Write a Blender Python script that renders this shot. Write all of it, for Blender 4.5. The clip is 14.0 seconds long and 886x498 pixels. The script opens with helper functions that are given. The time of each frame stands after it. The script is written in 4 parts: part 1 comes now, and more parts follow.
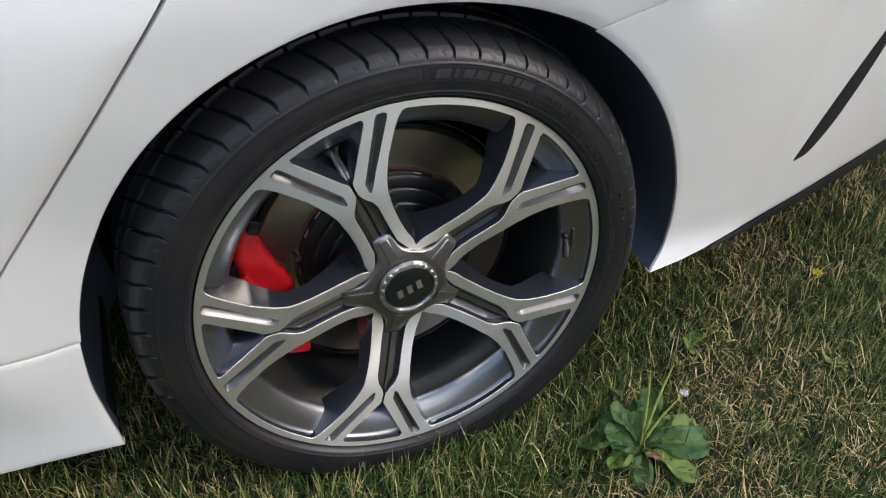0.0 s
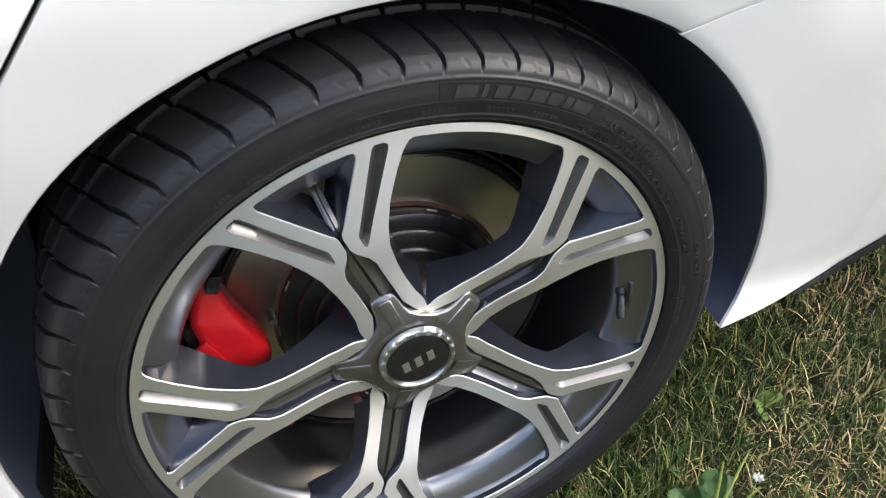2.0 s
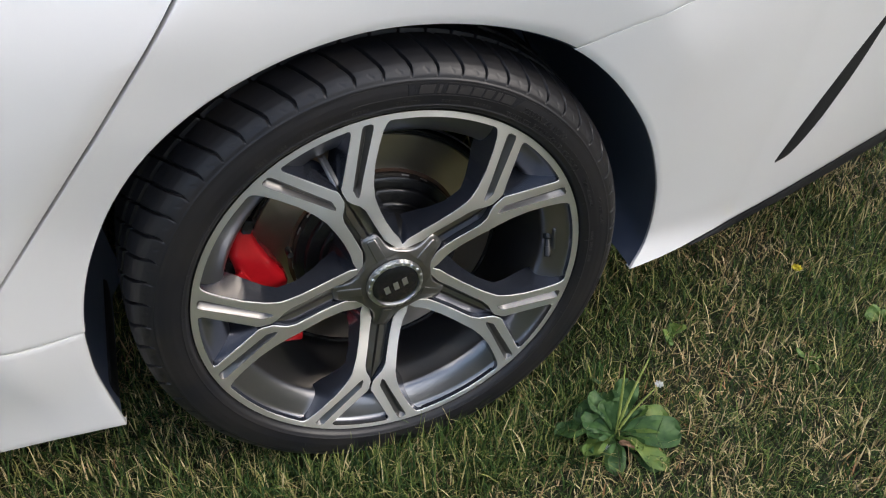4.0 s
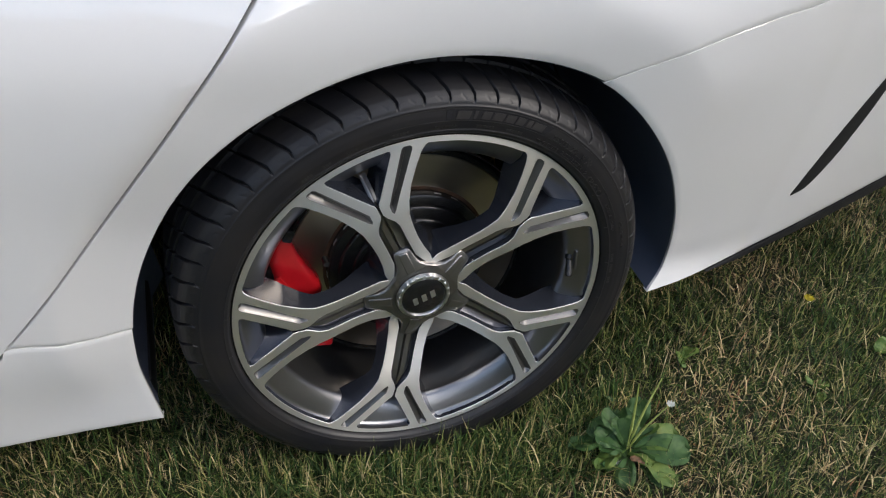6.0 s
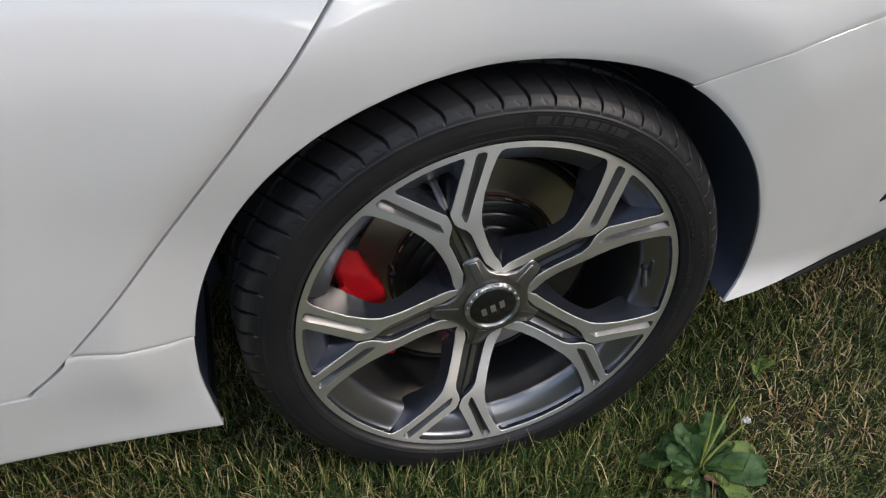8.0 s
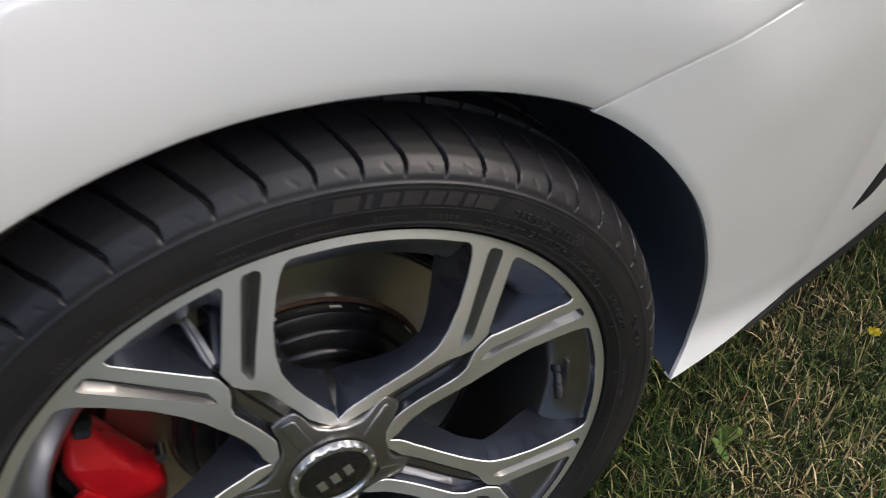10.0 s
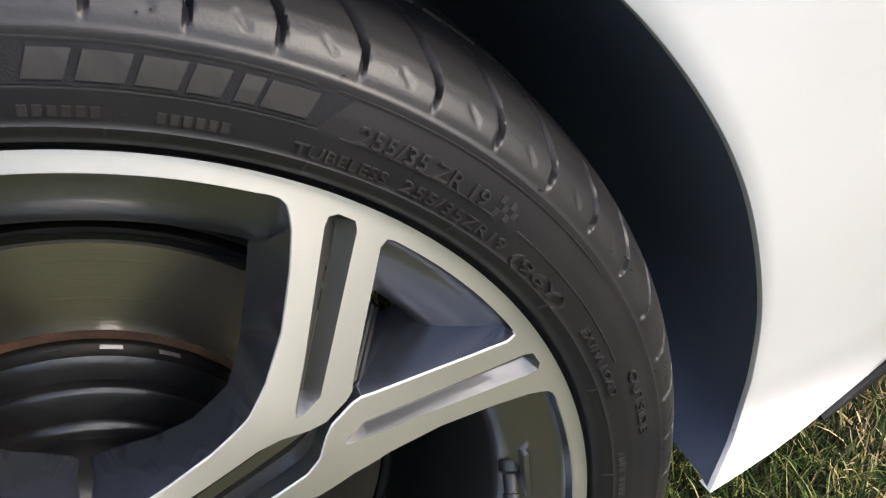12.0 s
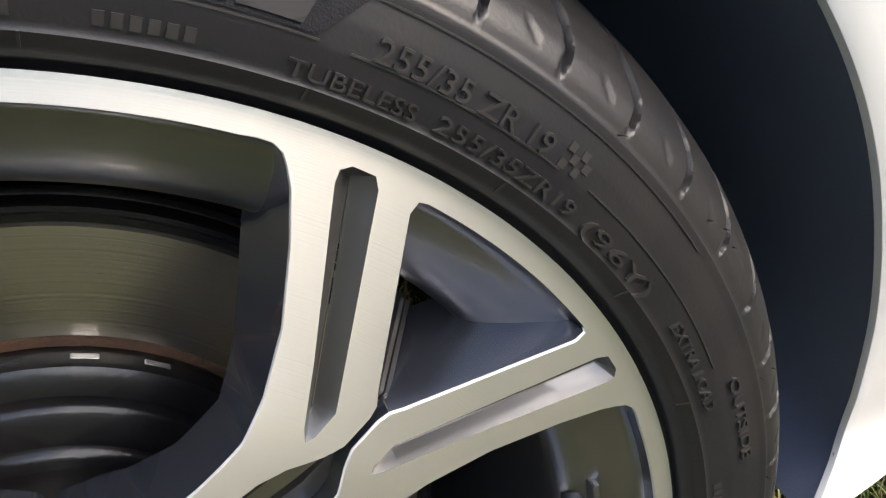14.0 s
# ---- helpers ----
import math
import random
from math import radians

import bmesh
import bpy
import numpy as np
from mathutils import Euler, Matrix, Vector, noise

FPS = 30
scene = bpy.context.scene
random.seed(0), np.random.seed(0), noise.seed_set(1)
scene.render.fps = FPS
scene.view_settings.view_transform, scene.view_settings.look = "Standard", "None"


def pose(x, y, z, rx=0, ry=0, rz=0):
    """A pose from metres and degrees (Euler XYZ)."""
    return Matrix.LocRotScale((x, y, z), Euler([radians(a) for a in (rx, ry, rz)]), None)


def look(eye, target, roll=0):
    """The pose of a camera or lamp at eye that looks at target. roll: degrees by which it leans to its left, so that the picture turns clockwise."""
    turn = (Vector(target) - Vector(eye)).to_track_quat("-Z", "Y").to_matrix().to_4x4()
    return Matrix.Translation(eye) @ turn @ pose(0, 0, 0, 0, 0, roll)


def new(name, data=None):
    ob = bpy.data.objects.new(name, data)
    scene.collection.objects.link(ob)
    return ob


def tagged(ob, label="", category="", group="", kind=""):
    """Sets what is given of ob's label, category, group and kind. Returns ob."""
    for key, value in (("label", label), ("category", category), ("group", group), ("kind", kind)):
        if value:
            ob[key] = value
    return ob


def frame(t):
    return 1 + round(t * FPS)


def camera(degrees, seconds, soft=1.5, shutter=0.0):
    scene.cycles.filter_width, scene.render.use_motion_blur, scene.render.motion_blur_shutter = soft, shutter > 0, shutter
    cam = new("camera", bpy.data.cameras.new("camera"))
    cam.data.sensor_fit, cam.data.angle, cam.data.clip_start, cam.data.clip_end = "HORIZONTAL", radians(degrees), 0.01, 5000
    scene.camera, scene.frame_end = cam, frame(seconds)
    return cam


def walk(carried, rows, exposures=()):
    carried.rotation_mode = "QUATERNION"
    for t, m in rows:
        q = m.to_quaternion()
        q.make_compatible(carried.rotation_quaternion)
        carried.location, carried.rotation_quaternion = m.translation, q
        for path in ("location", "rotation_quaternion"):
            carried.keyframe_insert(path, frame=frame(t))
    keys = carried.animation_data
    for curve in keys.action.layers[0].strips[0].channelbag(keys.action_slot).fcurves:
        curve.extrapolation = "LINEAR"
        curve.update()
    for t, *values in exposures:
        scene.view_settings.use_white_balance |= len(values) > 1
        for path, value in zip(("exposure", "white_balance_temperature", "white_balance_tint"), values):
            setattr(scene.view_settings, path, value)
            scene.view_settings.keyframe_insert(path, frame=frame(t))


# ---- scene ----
cam = camera(56.44, 14.0, soft=1.15, shutter=0.35)
AXLE = 0.32  # height of the wheel's centre over the lawn
# seconds, eye from the wheel's centre, yaw, pitch, roll in degrees
PATH = [
    (0, -0.2523, -0.7391, 0.6407, -21.581, -36.304, 0.374),
    (0.5, -0.2165, -0.7363, 0.5966, -20.003, -36.842, 0.261),
    (1, -0.1880, -0.6574, 0.5445, -19.407, -37.930, 0.707),
    (1.5, -0.1516, -0.5551, 0.5412, -19.548, -38.074, 0.918),
    (2, -0.1616, -0.5221, 0.5671, -19.261, -37.913, 0.331),
    (2.5, -0.1780, -0.5738, 0.6223, -20.056, -38.041, -0.023),
    (3, -0.1938, -0.6815, 0.6751, -20.671, -38.165, 0.370),
    (3.2, -0.2139, -0.7064, 0.6887, -21.224, -38.350, 0.695),
    (5.3, -0.2408, -0.7899, 0.7256, -19.702, -39.098, 2.201),
    (5.5, -0.2462, -0.7931, 0.7336, -19.678, -38.308, 2.347),
    (6, -0.2629, -0.8025, 0.7458, -19.464, -37.759, 2.700),
    (6.5, -0.2707, -0.8040, 0.7512, -18.911, -38.162, 2.404),
    (7, -0.2971, -0.8089, 0.7734, -16.457, -38.235, 1.657),
    (7.2, -0.3019, -0.8027, 0.7634, -16.313, -38.333, 2.190),
    (9.3, -0.1659, -0.5060, 0.7065, -17.555, -39.951, -3.995),
    (9.5, -0.1409, -0.4598, 0.6727, -21.547, -39.687, -2.398),
    (10, -0.0695, -0.4110, 0.5901, -22.784, -39.760, -2.341),
    (10.5, 0.0102, -0.3513, 0.4787, -22.425, -38.839, -2.489),
    (11, 0.0367, -0.2883, 0.4116, -21.069, -36.003, -2.464),
    (11.5, 0.0619, -0.2657, 0.3844, -18.884, -33.295, -3.748),
    (12, 0.0914, -0.2683, 0.3559, -19.227, -32.017, -3.976),
    (12.5, 0.0957, -0.2644, 0.3410, -18.252, -31.389, -4.946),
    (13, 0.1029, -0.2468, 0.3294, -17.516, -31.020, -5.847),
    (13.5, 0.1054, -0.2219, 0.3040, -17.085, -30.695, -6.200),
    (14, 0.1056, -0.2110, 0.2991, -16.486, -30.120, -6.348),
]


# the clip's own brightening and darkening, in stops
EXPOSURES = [(0, 0.12, 6650, 11), (0.5, 0.58, 6650, 11), (1.5, 0.6, 6650, 11), (2.0, 0.70, 6650, 11), (2.5, 0.22, 6650, 11), (3.0, 0.1, 6650, 11), (5.5, 0.12, 6650, 11), (6.0, -0.1, 6650, 11), (7.2, -0.15, 6650, 11), (9.3, -0.45, 6950, 12), (9.9, -0.2, 6900, 12), (10.5, 1.10, 6850, 12),
             (11.0, 0.95, 6950, 13), (11.5, 1.2, 6950, 13), (12.0, 1.05, 7000, 13), (12.5, 0.9, 7050, 13), (14.0, 1.12, 7200, 13)]


def eye_pose(x, y, z, yaw, pitch, roll):
    return pose(x, y, z + AXLE) @ pose(0, 0, 0, 0, 0, yaw) @ pose(0, 0, 0, 90 + pitch) @ pose(0, 0, 0, 0, 0, roll)


walk(cam, [(t, eye_pose(*row)) for t, *row in PATH], EXPOSURES)

# ---- light: soft late daylight, broken cloud ----
world = bpy.data.worlds.new("sky")
scene.world = world
world.use_nodes = True
wn, wl = world.node_tree.nodes, world.node_tree.links
wn.clear()
SUN_UP, SUN_AROUND = radians(32), radians(128)
sky = wn.new("ShaderNodeTexSky")
sky.sky_type, sky.sun_disc, sky.sun_elevation, sky.sun_rotation = "NISHITA", False, SUN_UP, SUN_AROUND
clouds = wn.new("ShaderNodeTexNoise")
clouds.inputs["Scale"].default_value, clouds.inputs["Detail"].default_value, clouds.inputs["Roughness"].default_value = 3.6, 10, 0.6
wcoord = wn.new("ShaderNodeTexCoord")
wl.new(wcoord.outputs["Generated"], clouds.inputs["Vector"])
cramp = wn.new("ShaderNodeValToRGB")
cramp.color_ramp.elements[0].position, cramp.color_ramp.elements[1].position = 0.55, 0.61
wl.new(clouds.outputs["Fac"], cramp.inputs["Fac"])
cmix = wn.new("ShaderNodeMix")
cmix.data_type = "RGBA"
wl.new(cramp.outputs["Color"], cmix.inputs["Factor"])
wl.new(sky.outputs["Color"], cmix.inputs["A"])
cmix.inputs["B"].default_value = (26.0, 25.2, 24.2, 1)
wbg = wn.new("ShaderNodeBackground")
wbg.inputs["Strength"].default_value = 0.265
wl.new(cmix.outputs["Result"], wbg.inputs["Color"])
wl.new(wbg.outputs["Background"], wn.new("ShaderNodeOutputWorld").inputs["Surface"])
sun = new("sun", bpy.data.lights.new("sun", "SUN"))
sun.data.energy, sun.data.angle, sun.data.color = 1.25, radians(11), (1.0, 0.95, 0.87)
sun.matrix_world = look((0, 0, 0), (-math.sin(SUN_AROUND) * math.cos(SUN_UP), -math.cos(SUN_AROUND) * math.cos(SUN_UP), -math.sin(SUN_UP)))


# ---- materials ----
def material(name, colour, rough=0.5, metal=0.0, coat=0.0, second=None, scale=8.0, bump=0.0, bump_scale=300.0, island=0.0, ior=1.5):
    """A surface with a base colour that drifts to a second one at a large scale, and fine relief."""
    m = bpy.data.materials.new(name)
    m.use_nodes = True
    n, l = m.node_tree.nodes, m.node_tree.links
    b = n["Principled BSDF"]
    b.inputs["Roughness"].default_value, b.inputs["Metallic"].default_value = rough, metal
    b.inputs["Coat Weight"].default_value, b.inputs["Coat Roughness"].default_value = coat, 0.02
    b.inputs["IOR"].default_value = ior
    b.inputs["Base Color"].default_value = (*colour, 1)
    co = n.new("ShaderNodeTexCoord")
    if second:
        t = n.new("ShaderNodeTexNoise")
        t.inputs["Scale"].default_value, t.inputs["Detail"].default_value = scale, 6
        l.new(co.outputs["Object"], t.inputs["Vector"])
        r = n.new("ShaderNodeMapRange")
        r.inputs["From Min"].default_value, r.inputs["From Max"].default_value = 0.35, 0.65
        l.new(t.outputs["Fac"], r.inputs["Value"])
        x = n.new("ShaderNodeMix")
        x.data_type = "RGBA"
        x.inputs["A"].default_value, x.inputs["B"].default_value = (*colour, 1), (*second, 1)
        l.new(r.outputs["Result"], x.inputs["Factor"])
        l.new(x.outputs["Result"], b.inputs["Base Color"])
    if bump:
        t = n.new("ShaderNodeTexNoise")
        t.inputs["Scale"].default_value, t.inputs["Detail"].default_value = bump_scale, 3
        l.new(co.outputs["Object"], t.inputs["Vector"])
        u = n.new("ShaderNodeBump")
        u.inputs["Strength"].default_value, u.inputs["Distance"].default_value = bump, 0.001
        l.new(t.outputs["Fac"], u.inputs["Height"])
        l.new(u.outputs["Normal"], b.inputs["Normal"])
    return m


def turned(m, lines=900.0, strength=0.15):
    """Adds the fine rings that a lathe leaves round the wheel's axle."""
    n, l = m.node_tree.nodes, m.node_tree.links
    co = n.new("ShaderNodeTexCoord")
    sep = n.new("ShaderNodeSeparateXYZ")
    l.new(co.outputs["Object"], sep.inputs[0])
    com = n.new("ShaderNodeCombineXYZ")
    l.new(sep.outputs["X"], com.inputs["X"])
    l.new(sep.outputs["Z"], com.inputs["Y"])
    ln = n.new("ShaderNodeVectorMath")
    ln.operation = "LENGTH"
    l.new(com.outputs[0], ln.inputs[0])
    t = n.new("ShaderNodeTexNoise")
    t.noise_dimensions = "1D"
    t.inputs["Scale"].default_value, t.inputs["Detail"].default_value = lines, 2
    l.new(ln.outputs["Value"], t.inputs["W"])
    u = n.new("ShaderNodeBump")
    u.inputs["Strength"].default_value, u.inputs["Distance"].default_value = strength, 0.0005
    l.new(t.outputs["Fac"], u.inputs["Height"])
    l.new(u.outputs["Normal"], n["Principled BSDF"].inputs["Normal"])
    return m


def varied(name, stops, rough=0.6, through_light=0.0):
    """Plant matter: each blade or leaf takes its own colour from the stops."""
    m = bpy.data.materials.new(name)
    m.use_nodes = True
    n, l = m.node_tree.nodes, m.node_tree.links
    b = n["Principled BSDF"]
    b.inputs["Roughness"].default_value = rough
    g = n.new("ShaderNodeNewGeometry")
    r = n.new("ShaderNodeValToRGB")
    while len(r.color_ramp.elements) < len(stops):
        r.color_ramp.elements.new(0.5)
    for e, (at, c) in zip(r.color_ramp.elements, stops):
        e.position, e.color = at, (*c, 1)
    l.new(g.outputs["Random Per Island"], r.inputs["Fac"])
    b.inputs["Specular IOR Level"].default_value = 0.18
    l.new(r.outputs["Color"], b.inputs["Base Color"])
    return m


PAINT = material("white pearl paint", (0.755, 0.75, 0.742), 0.40, 0.0, 1.0, (0.77, 0.765, 0.755), 3.0, 0.015, 900.0)
PAINT.node_tree.nodes["Principled BSDF"].inputs["Coat IOR"].default_value = 1.75
MACHINED = turned(material("machined aluminium", (0.90, 0.89, 0.86), 0.46, 0.9), 1400.0, 0.10)
mn, ml = MACHINED.node_tree.nodes, MACHINED.node_tree.links
place, spin = mn.new("ShaderNodeTexCoord"), mn.new("ShaderNodeVectorMath")
spin.operation, spin.inputs[0].default_value = "MULTIPLY", (1, 0, 1)
ml.new(place.outputs["Object"], spin.inputs[1])
even_spin = mn.new("ShaderNodeVectorMath")
even_spin.operation = "NORMALIZE"
ml.new(spin.outputs["Vector"], even_spin.inputs[0])
ml.new(even_spin.outputs["Vector"], mn["Principled BSDF"].inputs["Tangent"])
mn["Principled BSDF"].inputs["Anisotropic"].default_value = 0.65
GUNMETAL = material("dark grey wheel paint", (0.100, 0.112, 0.146), 0.24, 0.85, 0.7, (0.115, 0.127, 0.162), 20.0)
BARREL = material("grey barrel paint", (0.225, 0.224, 0.23), 0.28, 0.9, 0.4, (0.26, 0.256, 0.26), 14.0)
COVER = material("grey metallic cover paint", (0.265, 0.253, 0.243), 0.30, 0.9, 0.5, (0.225, 0.215, 0.207), 25.0)
SLOT_PAINT = material("grey groove paint", (0.165, 0.16, 0.155), 0.42, 0.85, 0.2, (0.19, 0.185, 0.18), 25.0)
RUBBER = material("tyre rubber", (0.0100, 0.0102, 0.0128), 0.43, 0.0, 0.0, (0.0175, 0.0160, 0.0162), 16.0, 0.10, 700.0)
RUBBER.node_tree.nodes["Principled BSDF"].inputs["Specular IOR Level"].default_value = 0.44
# same rubber, coloured lighter for the light that the relief catches
RAISED = material("raised rubber writing with relief light", (0.034, 0.031, 0.030), 0.38, 0.0, 0.0, (0.024, 0.022, 0.022), 60.0)
FIELD = material("ribbed rubber field", (0.009, 0.009, 0.010), 0.7, 0.0, 0.0, (0.013, 0.013, 0.015), 60.0, 0.4, 1500.0)
FIELD.node_tree.nodes["Principled BSDF"].inputs["Specular IOR Level"].default_value = 0.22
CHROME = material("chrome", (0.70, 0.70, 0.70), 0.30, 1.0)
BLACK = material("gloss black", (0.008, 0.008, 0.01), 0.12, 0.0, 1.0)
EMBLEM = material("silver emblem", (0.62, 0.62, 0.60), 0.3, 0.9)
# black plastic; the bluish skylight in the arch is put into its colour
PLASTIC = material("black arch plastic lifted to blue-grey", (0.100, 0.122, 0.176), 0.6, 0.0, 0.0, (0.115, 0.138, 0.194), 9.0, 0.3, 500.0)
TRIM = material("matt black trim", (0.012, 0.012, 0.013), 0.6, 0.0, 0.0, (0.016, 0.016, 0.017), 12.0, 0.2, 500.0)
IRON = material("black coated iron", (0.006, 0.006, 0.007), 0.26, 0.0, 0.0, (0.012, 0.0115, 0.011), 40.0, 0.12, 400.0)
STEEL = turned(material("worn brake disc steel", (0.56, 0.50, 0.42), 0.32, 1.0, 0.0, (0.46, 0.40, 0.33), 16.0), 700.0, 0.25)
RUST = material("rusty disc edge", (0.13, 0.065, 0.035), 0.7, 0.4, 0.0, (0.09, 0.05, 0.03), 60.0, 0.5, 500.0)
RED = material("red caliper lacquer", (0.47, 0.010, 0.015), 0.22, 0.0, 1.0, (0.36, 0.007, 0.011), 30.0)
STEM = material("black valve rubber", (0.014, 0.014, 0.015), 0.45)
# soil colour taken down near black: the shade between blades is painted in
SOIL = material("thatch and soil with gap shade", (0.012, 0.015, 0.005), 0.95, 0.0, 0.0, (0.030, 0.037, 0.014), 22.0, 1.0, 120.0)
TRIM.node_tree.nodes["Principled BSDF"].inputs["Specular IOR Level"].default_value = 0.25
GRASS = varied("lawn grass", [(0.0, (0.010, 0.026, 0.007)), (0.35, (0.034, 0.070, 0.017)), (0.62, (0.098, 0.152, 0.037)), (0.80, (0.20, 0.225, 0.062)), (0.92, (0.40, 0.33, 0.14)), (1.0, (0.60, 0.49, 0.27))])
STRAW = varied("dry grass", [(0.0, (0.44, 0.34, 0.16)), (0.6, (0.72, 0.57, 0.32)), (0.9, (0.48, 0.31, 0.16)), (1.0, (0.38, 0.18, 0.085))])
# dry thatch with the shade low in the lawn painted into its dark stops
THATCH = varied("matted thatch with gap shade", [(0.0, (0.010, 0.010, 0.006)), (0.6, (0.036, 0.032, 0.018)), (0.85, (0.10, 0.082, 0.047)), (1.0, (0.26, 0.205, 0.12))])
PALE_LEAF = material("pale leaf", (0.075, 0.135, 0.030), 0.5, 0.0, 0.0, (0.13, 0.18, 0.04), 60.0, 0.5, 160.0)
LEAF = material("broad leaf", (0.022, 0.062, 0.017), 0.5, 0.0, 0.0, (0.066, 0.122, 0.036), 55.0, 0.6, 160.0)
for plant in (PALE_LEAF, LEAF):
    plant.node_tree.nodes["Principled BSDF"].inputs["Specular IOR Level"].default_value = 0.25
STALK = material("seed stalk", (0.24, 0.30, 0.06), 0.6, 0.0, 0.0, (0.32, 0.36, 0.10), 120.0, 0.8, 700.0)
PETAL = material("white petals", (0.8, 0.8, 0.76), 0.6)
YELLOW = material("yellow petals", (0.62, 0.52, 0.05), 0.6)
DRY = material("withered leaf", (0.20, 0.105, 0.055), 0.8, 0.0, 0.0, (0.27, 0.16, 0.09), 60.0)
WOODS = varied("far foliage", [(0.0, (0.02, 0.035, 0.012)), (0.6, (0.035, 0.06, 0.02)), (1.0, (0.06, 0.085, 0.03))], 0.8)


# ---- mesh helpers ----
def thing(name, at, label, category, group="", kind=""):
    ob = new(name)
    ob.location = at
    return tagged(ob, label, category, group, kind)


def part(name, mesh, mat, parent=None, label="", smooth=True):
    """Links a bmesh, or a pair of vertices and faces, as one mesh object under its parent."""
    data = bpy.data.meshes.new(name)
    if isinstance(mesh, tuple):
        data.from_pydata([tuple(v) for v in mesh[0]], [], [tuple(f) for f in mesh[1]])
    else:
        mesh.to_mesh(data)
        mesh.free()
    data.materials.append(mat)
    if smooth:
        data.polygons.foreach_set("use_smooth", [True] * len(data.polygons))
        data.set_sharp_from_angle(angle=radians(38))
    data.update()
    ob = new(name, data)
    ob.parent = parent
    return tagged(ob, label)


def grid_faces(rows, cols, around=False, flip=False):
    out = []
    for i in range(rows - 1):
        for j in range(cols if around else cols - 1):
            k = (j + 1) % cols
            q = (i * cols + j, i * cols + k, (i + 1) * cols + k, (i + 1) * cols + j)
            out.append(q[::-1] if flip else q)
    return out


def lathe(profile, n=128, a0=0.0, a1=360.0, centre=(0, 0)):
    """Turns (radius, depth) points round the axle; angles run from +x up to +z."""
    full = abs(a1 - a0) >= 360
    angles = [radians(a0 + (a1 - a0) * i / (n if full else n - 1)) for i in range(n)]
    verts = [(centre[0] + r * math.cos(a), y, centre[1] + r * math.sin(a)) for r, y in profile for a in angles]
    return verts, grid_faces(len(profile), n, full)


def smooth_line(points, count):
    """Points spread evenly by length along a Catmull-Rom curve."""
    p = np.array(points, float)
    q = np.vstack([2 * p[0] - p[1], p, 2 * p[-1] - p[-2]])
    dense = []
    for i in range(1, len(q) - 2):
        for s in np.linspace(0, 1, 24, endpoint=False):
            a, b, c, d = q[i - 1:i + 3]
            dense.append(0.5 * (2 * b + (c - a) * s + (2 * a - 5 * b + 4 * c - d) * s * s + (3 * b - a - 3 * c + d) * s ** 3))
    dense.append(p[-1])
    return even(dense, count)


def even(points, count):
    p = np.array(points, float)
    run = np.r_[0, np.cumsum(np.linalg.norm(np.diff(p, axis=0), axis=1))]
    at = np.linspace(0, run[-1], count)
    return np.stack([np.interp(at, run, p[:, i]) for i in range(p.shape[1])], 1)


def dense(points, step, closed=True):
    """Adds points so that no edge is longer than step."""
    out = []
    p = [np.array(v, float) for v in points]
    for i in range(len(p) if closed else len(p) - 1):
        a, b = p[i], p[(i + 1) % len(p)]
        k = max(1, math.ceil(np.linalg.norm(b - a) / step))
        out += [a + (b - a) * j / k for j in range(k)]
    if not closed:
        out.append(p[-1])
    return out


def box_bm(size, at=(0, 0, 0), bevel=0.0, turn=None):
    bm = bmesh.new()
    bmesh.ops.create_cube(bm, size=1)
    bmesh.ops.scale(bm, vec=size, verts=bm.verts)
    if bevel:
        bmesh.ops.bevel(bm, geom=bm.edges[:], offset=bevel, segments=2, affect="EDGES", profile=0.5)
    if turn is not None:
        bmesh.ops.transform(bm, matrix=turn, verts=bm.verts)
    bmesh.ops.translate(bm, vec=at, verts=bm.verts)
    return bm


def filled(loops, depth):
    """Flat faces between an outline and its holes, laid on the depth that depth(x, z) gives."""
    bm = bmesh.new()
    edges = []
    for loop in loops:
        vs = [bm.verts.new((x, 0, z)) for x, z in loop]
        edges += [bm.edges.new((vs[i], vs[(i + 1) % len(vs)])) for i in range(len(vs))]
    bmesh.ops.triangle_fill(bm, edges=edges, use_beauty=True, use_dissolve=False, normal=(0, -1, 0))
    bmesh.ops.recalc_face_normals(bm, faces=bm.faces)
    for f in bm.faces:
        if f.normal.y > 0:
            f.normal_flip()
    for v in bm.verts:
        v.co.y = depth(v.co.x, v.co.z)
    return bm


# ---- the car ----
car = thing("car", (0, 0, AXLE), "white pearl car parked on mown grass, rear wheel and arch", "car")

BODY_Z = [-0.30, -0.18, 0.0, 0.20, 0.32, 0.395, 0.44, 0.50, 0.65, 0.86]
BODY_Y = [0.074, 0.050, 0.018, -0.007, -0.018, -0.018, -0.008, 0.015, 0.075, 0.165]


def hermite(x, xs, ys):
    i = min(max(int(np.searchsorted(xs, x)) - 1, 0), len(xs) - 2)
    m = np.gradient(np.array(ys), np.array(xs))
    h = xs[i + 1] - xs[i]
    s = (x - xs[i]) / h
    return ((2 * s ** 3 - 3 * s * s + 1) * ys[i] + (s ** 3 - 2 * s * s + s) * h * m[i]
            + (-2 * s ** 3 + 3 * s * s) * ys[i + 1] + (s ** 3 - s * s) * h * m[i + 1])


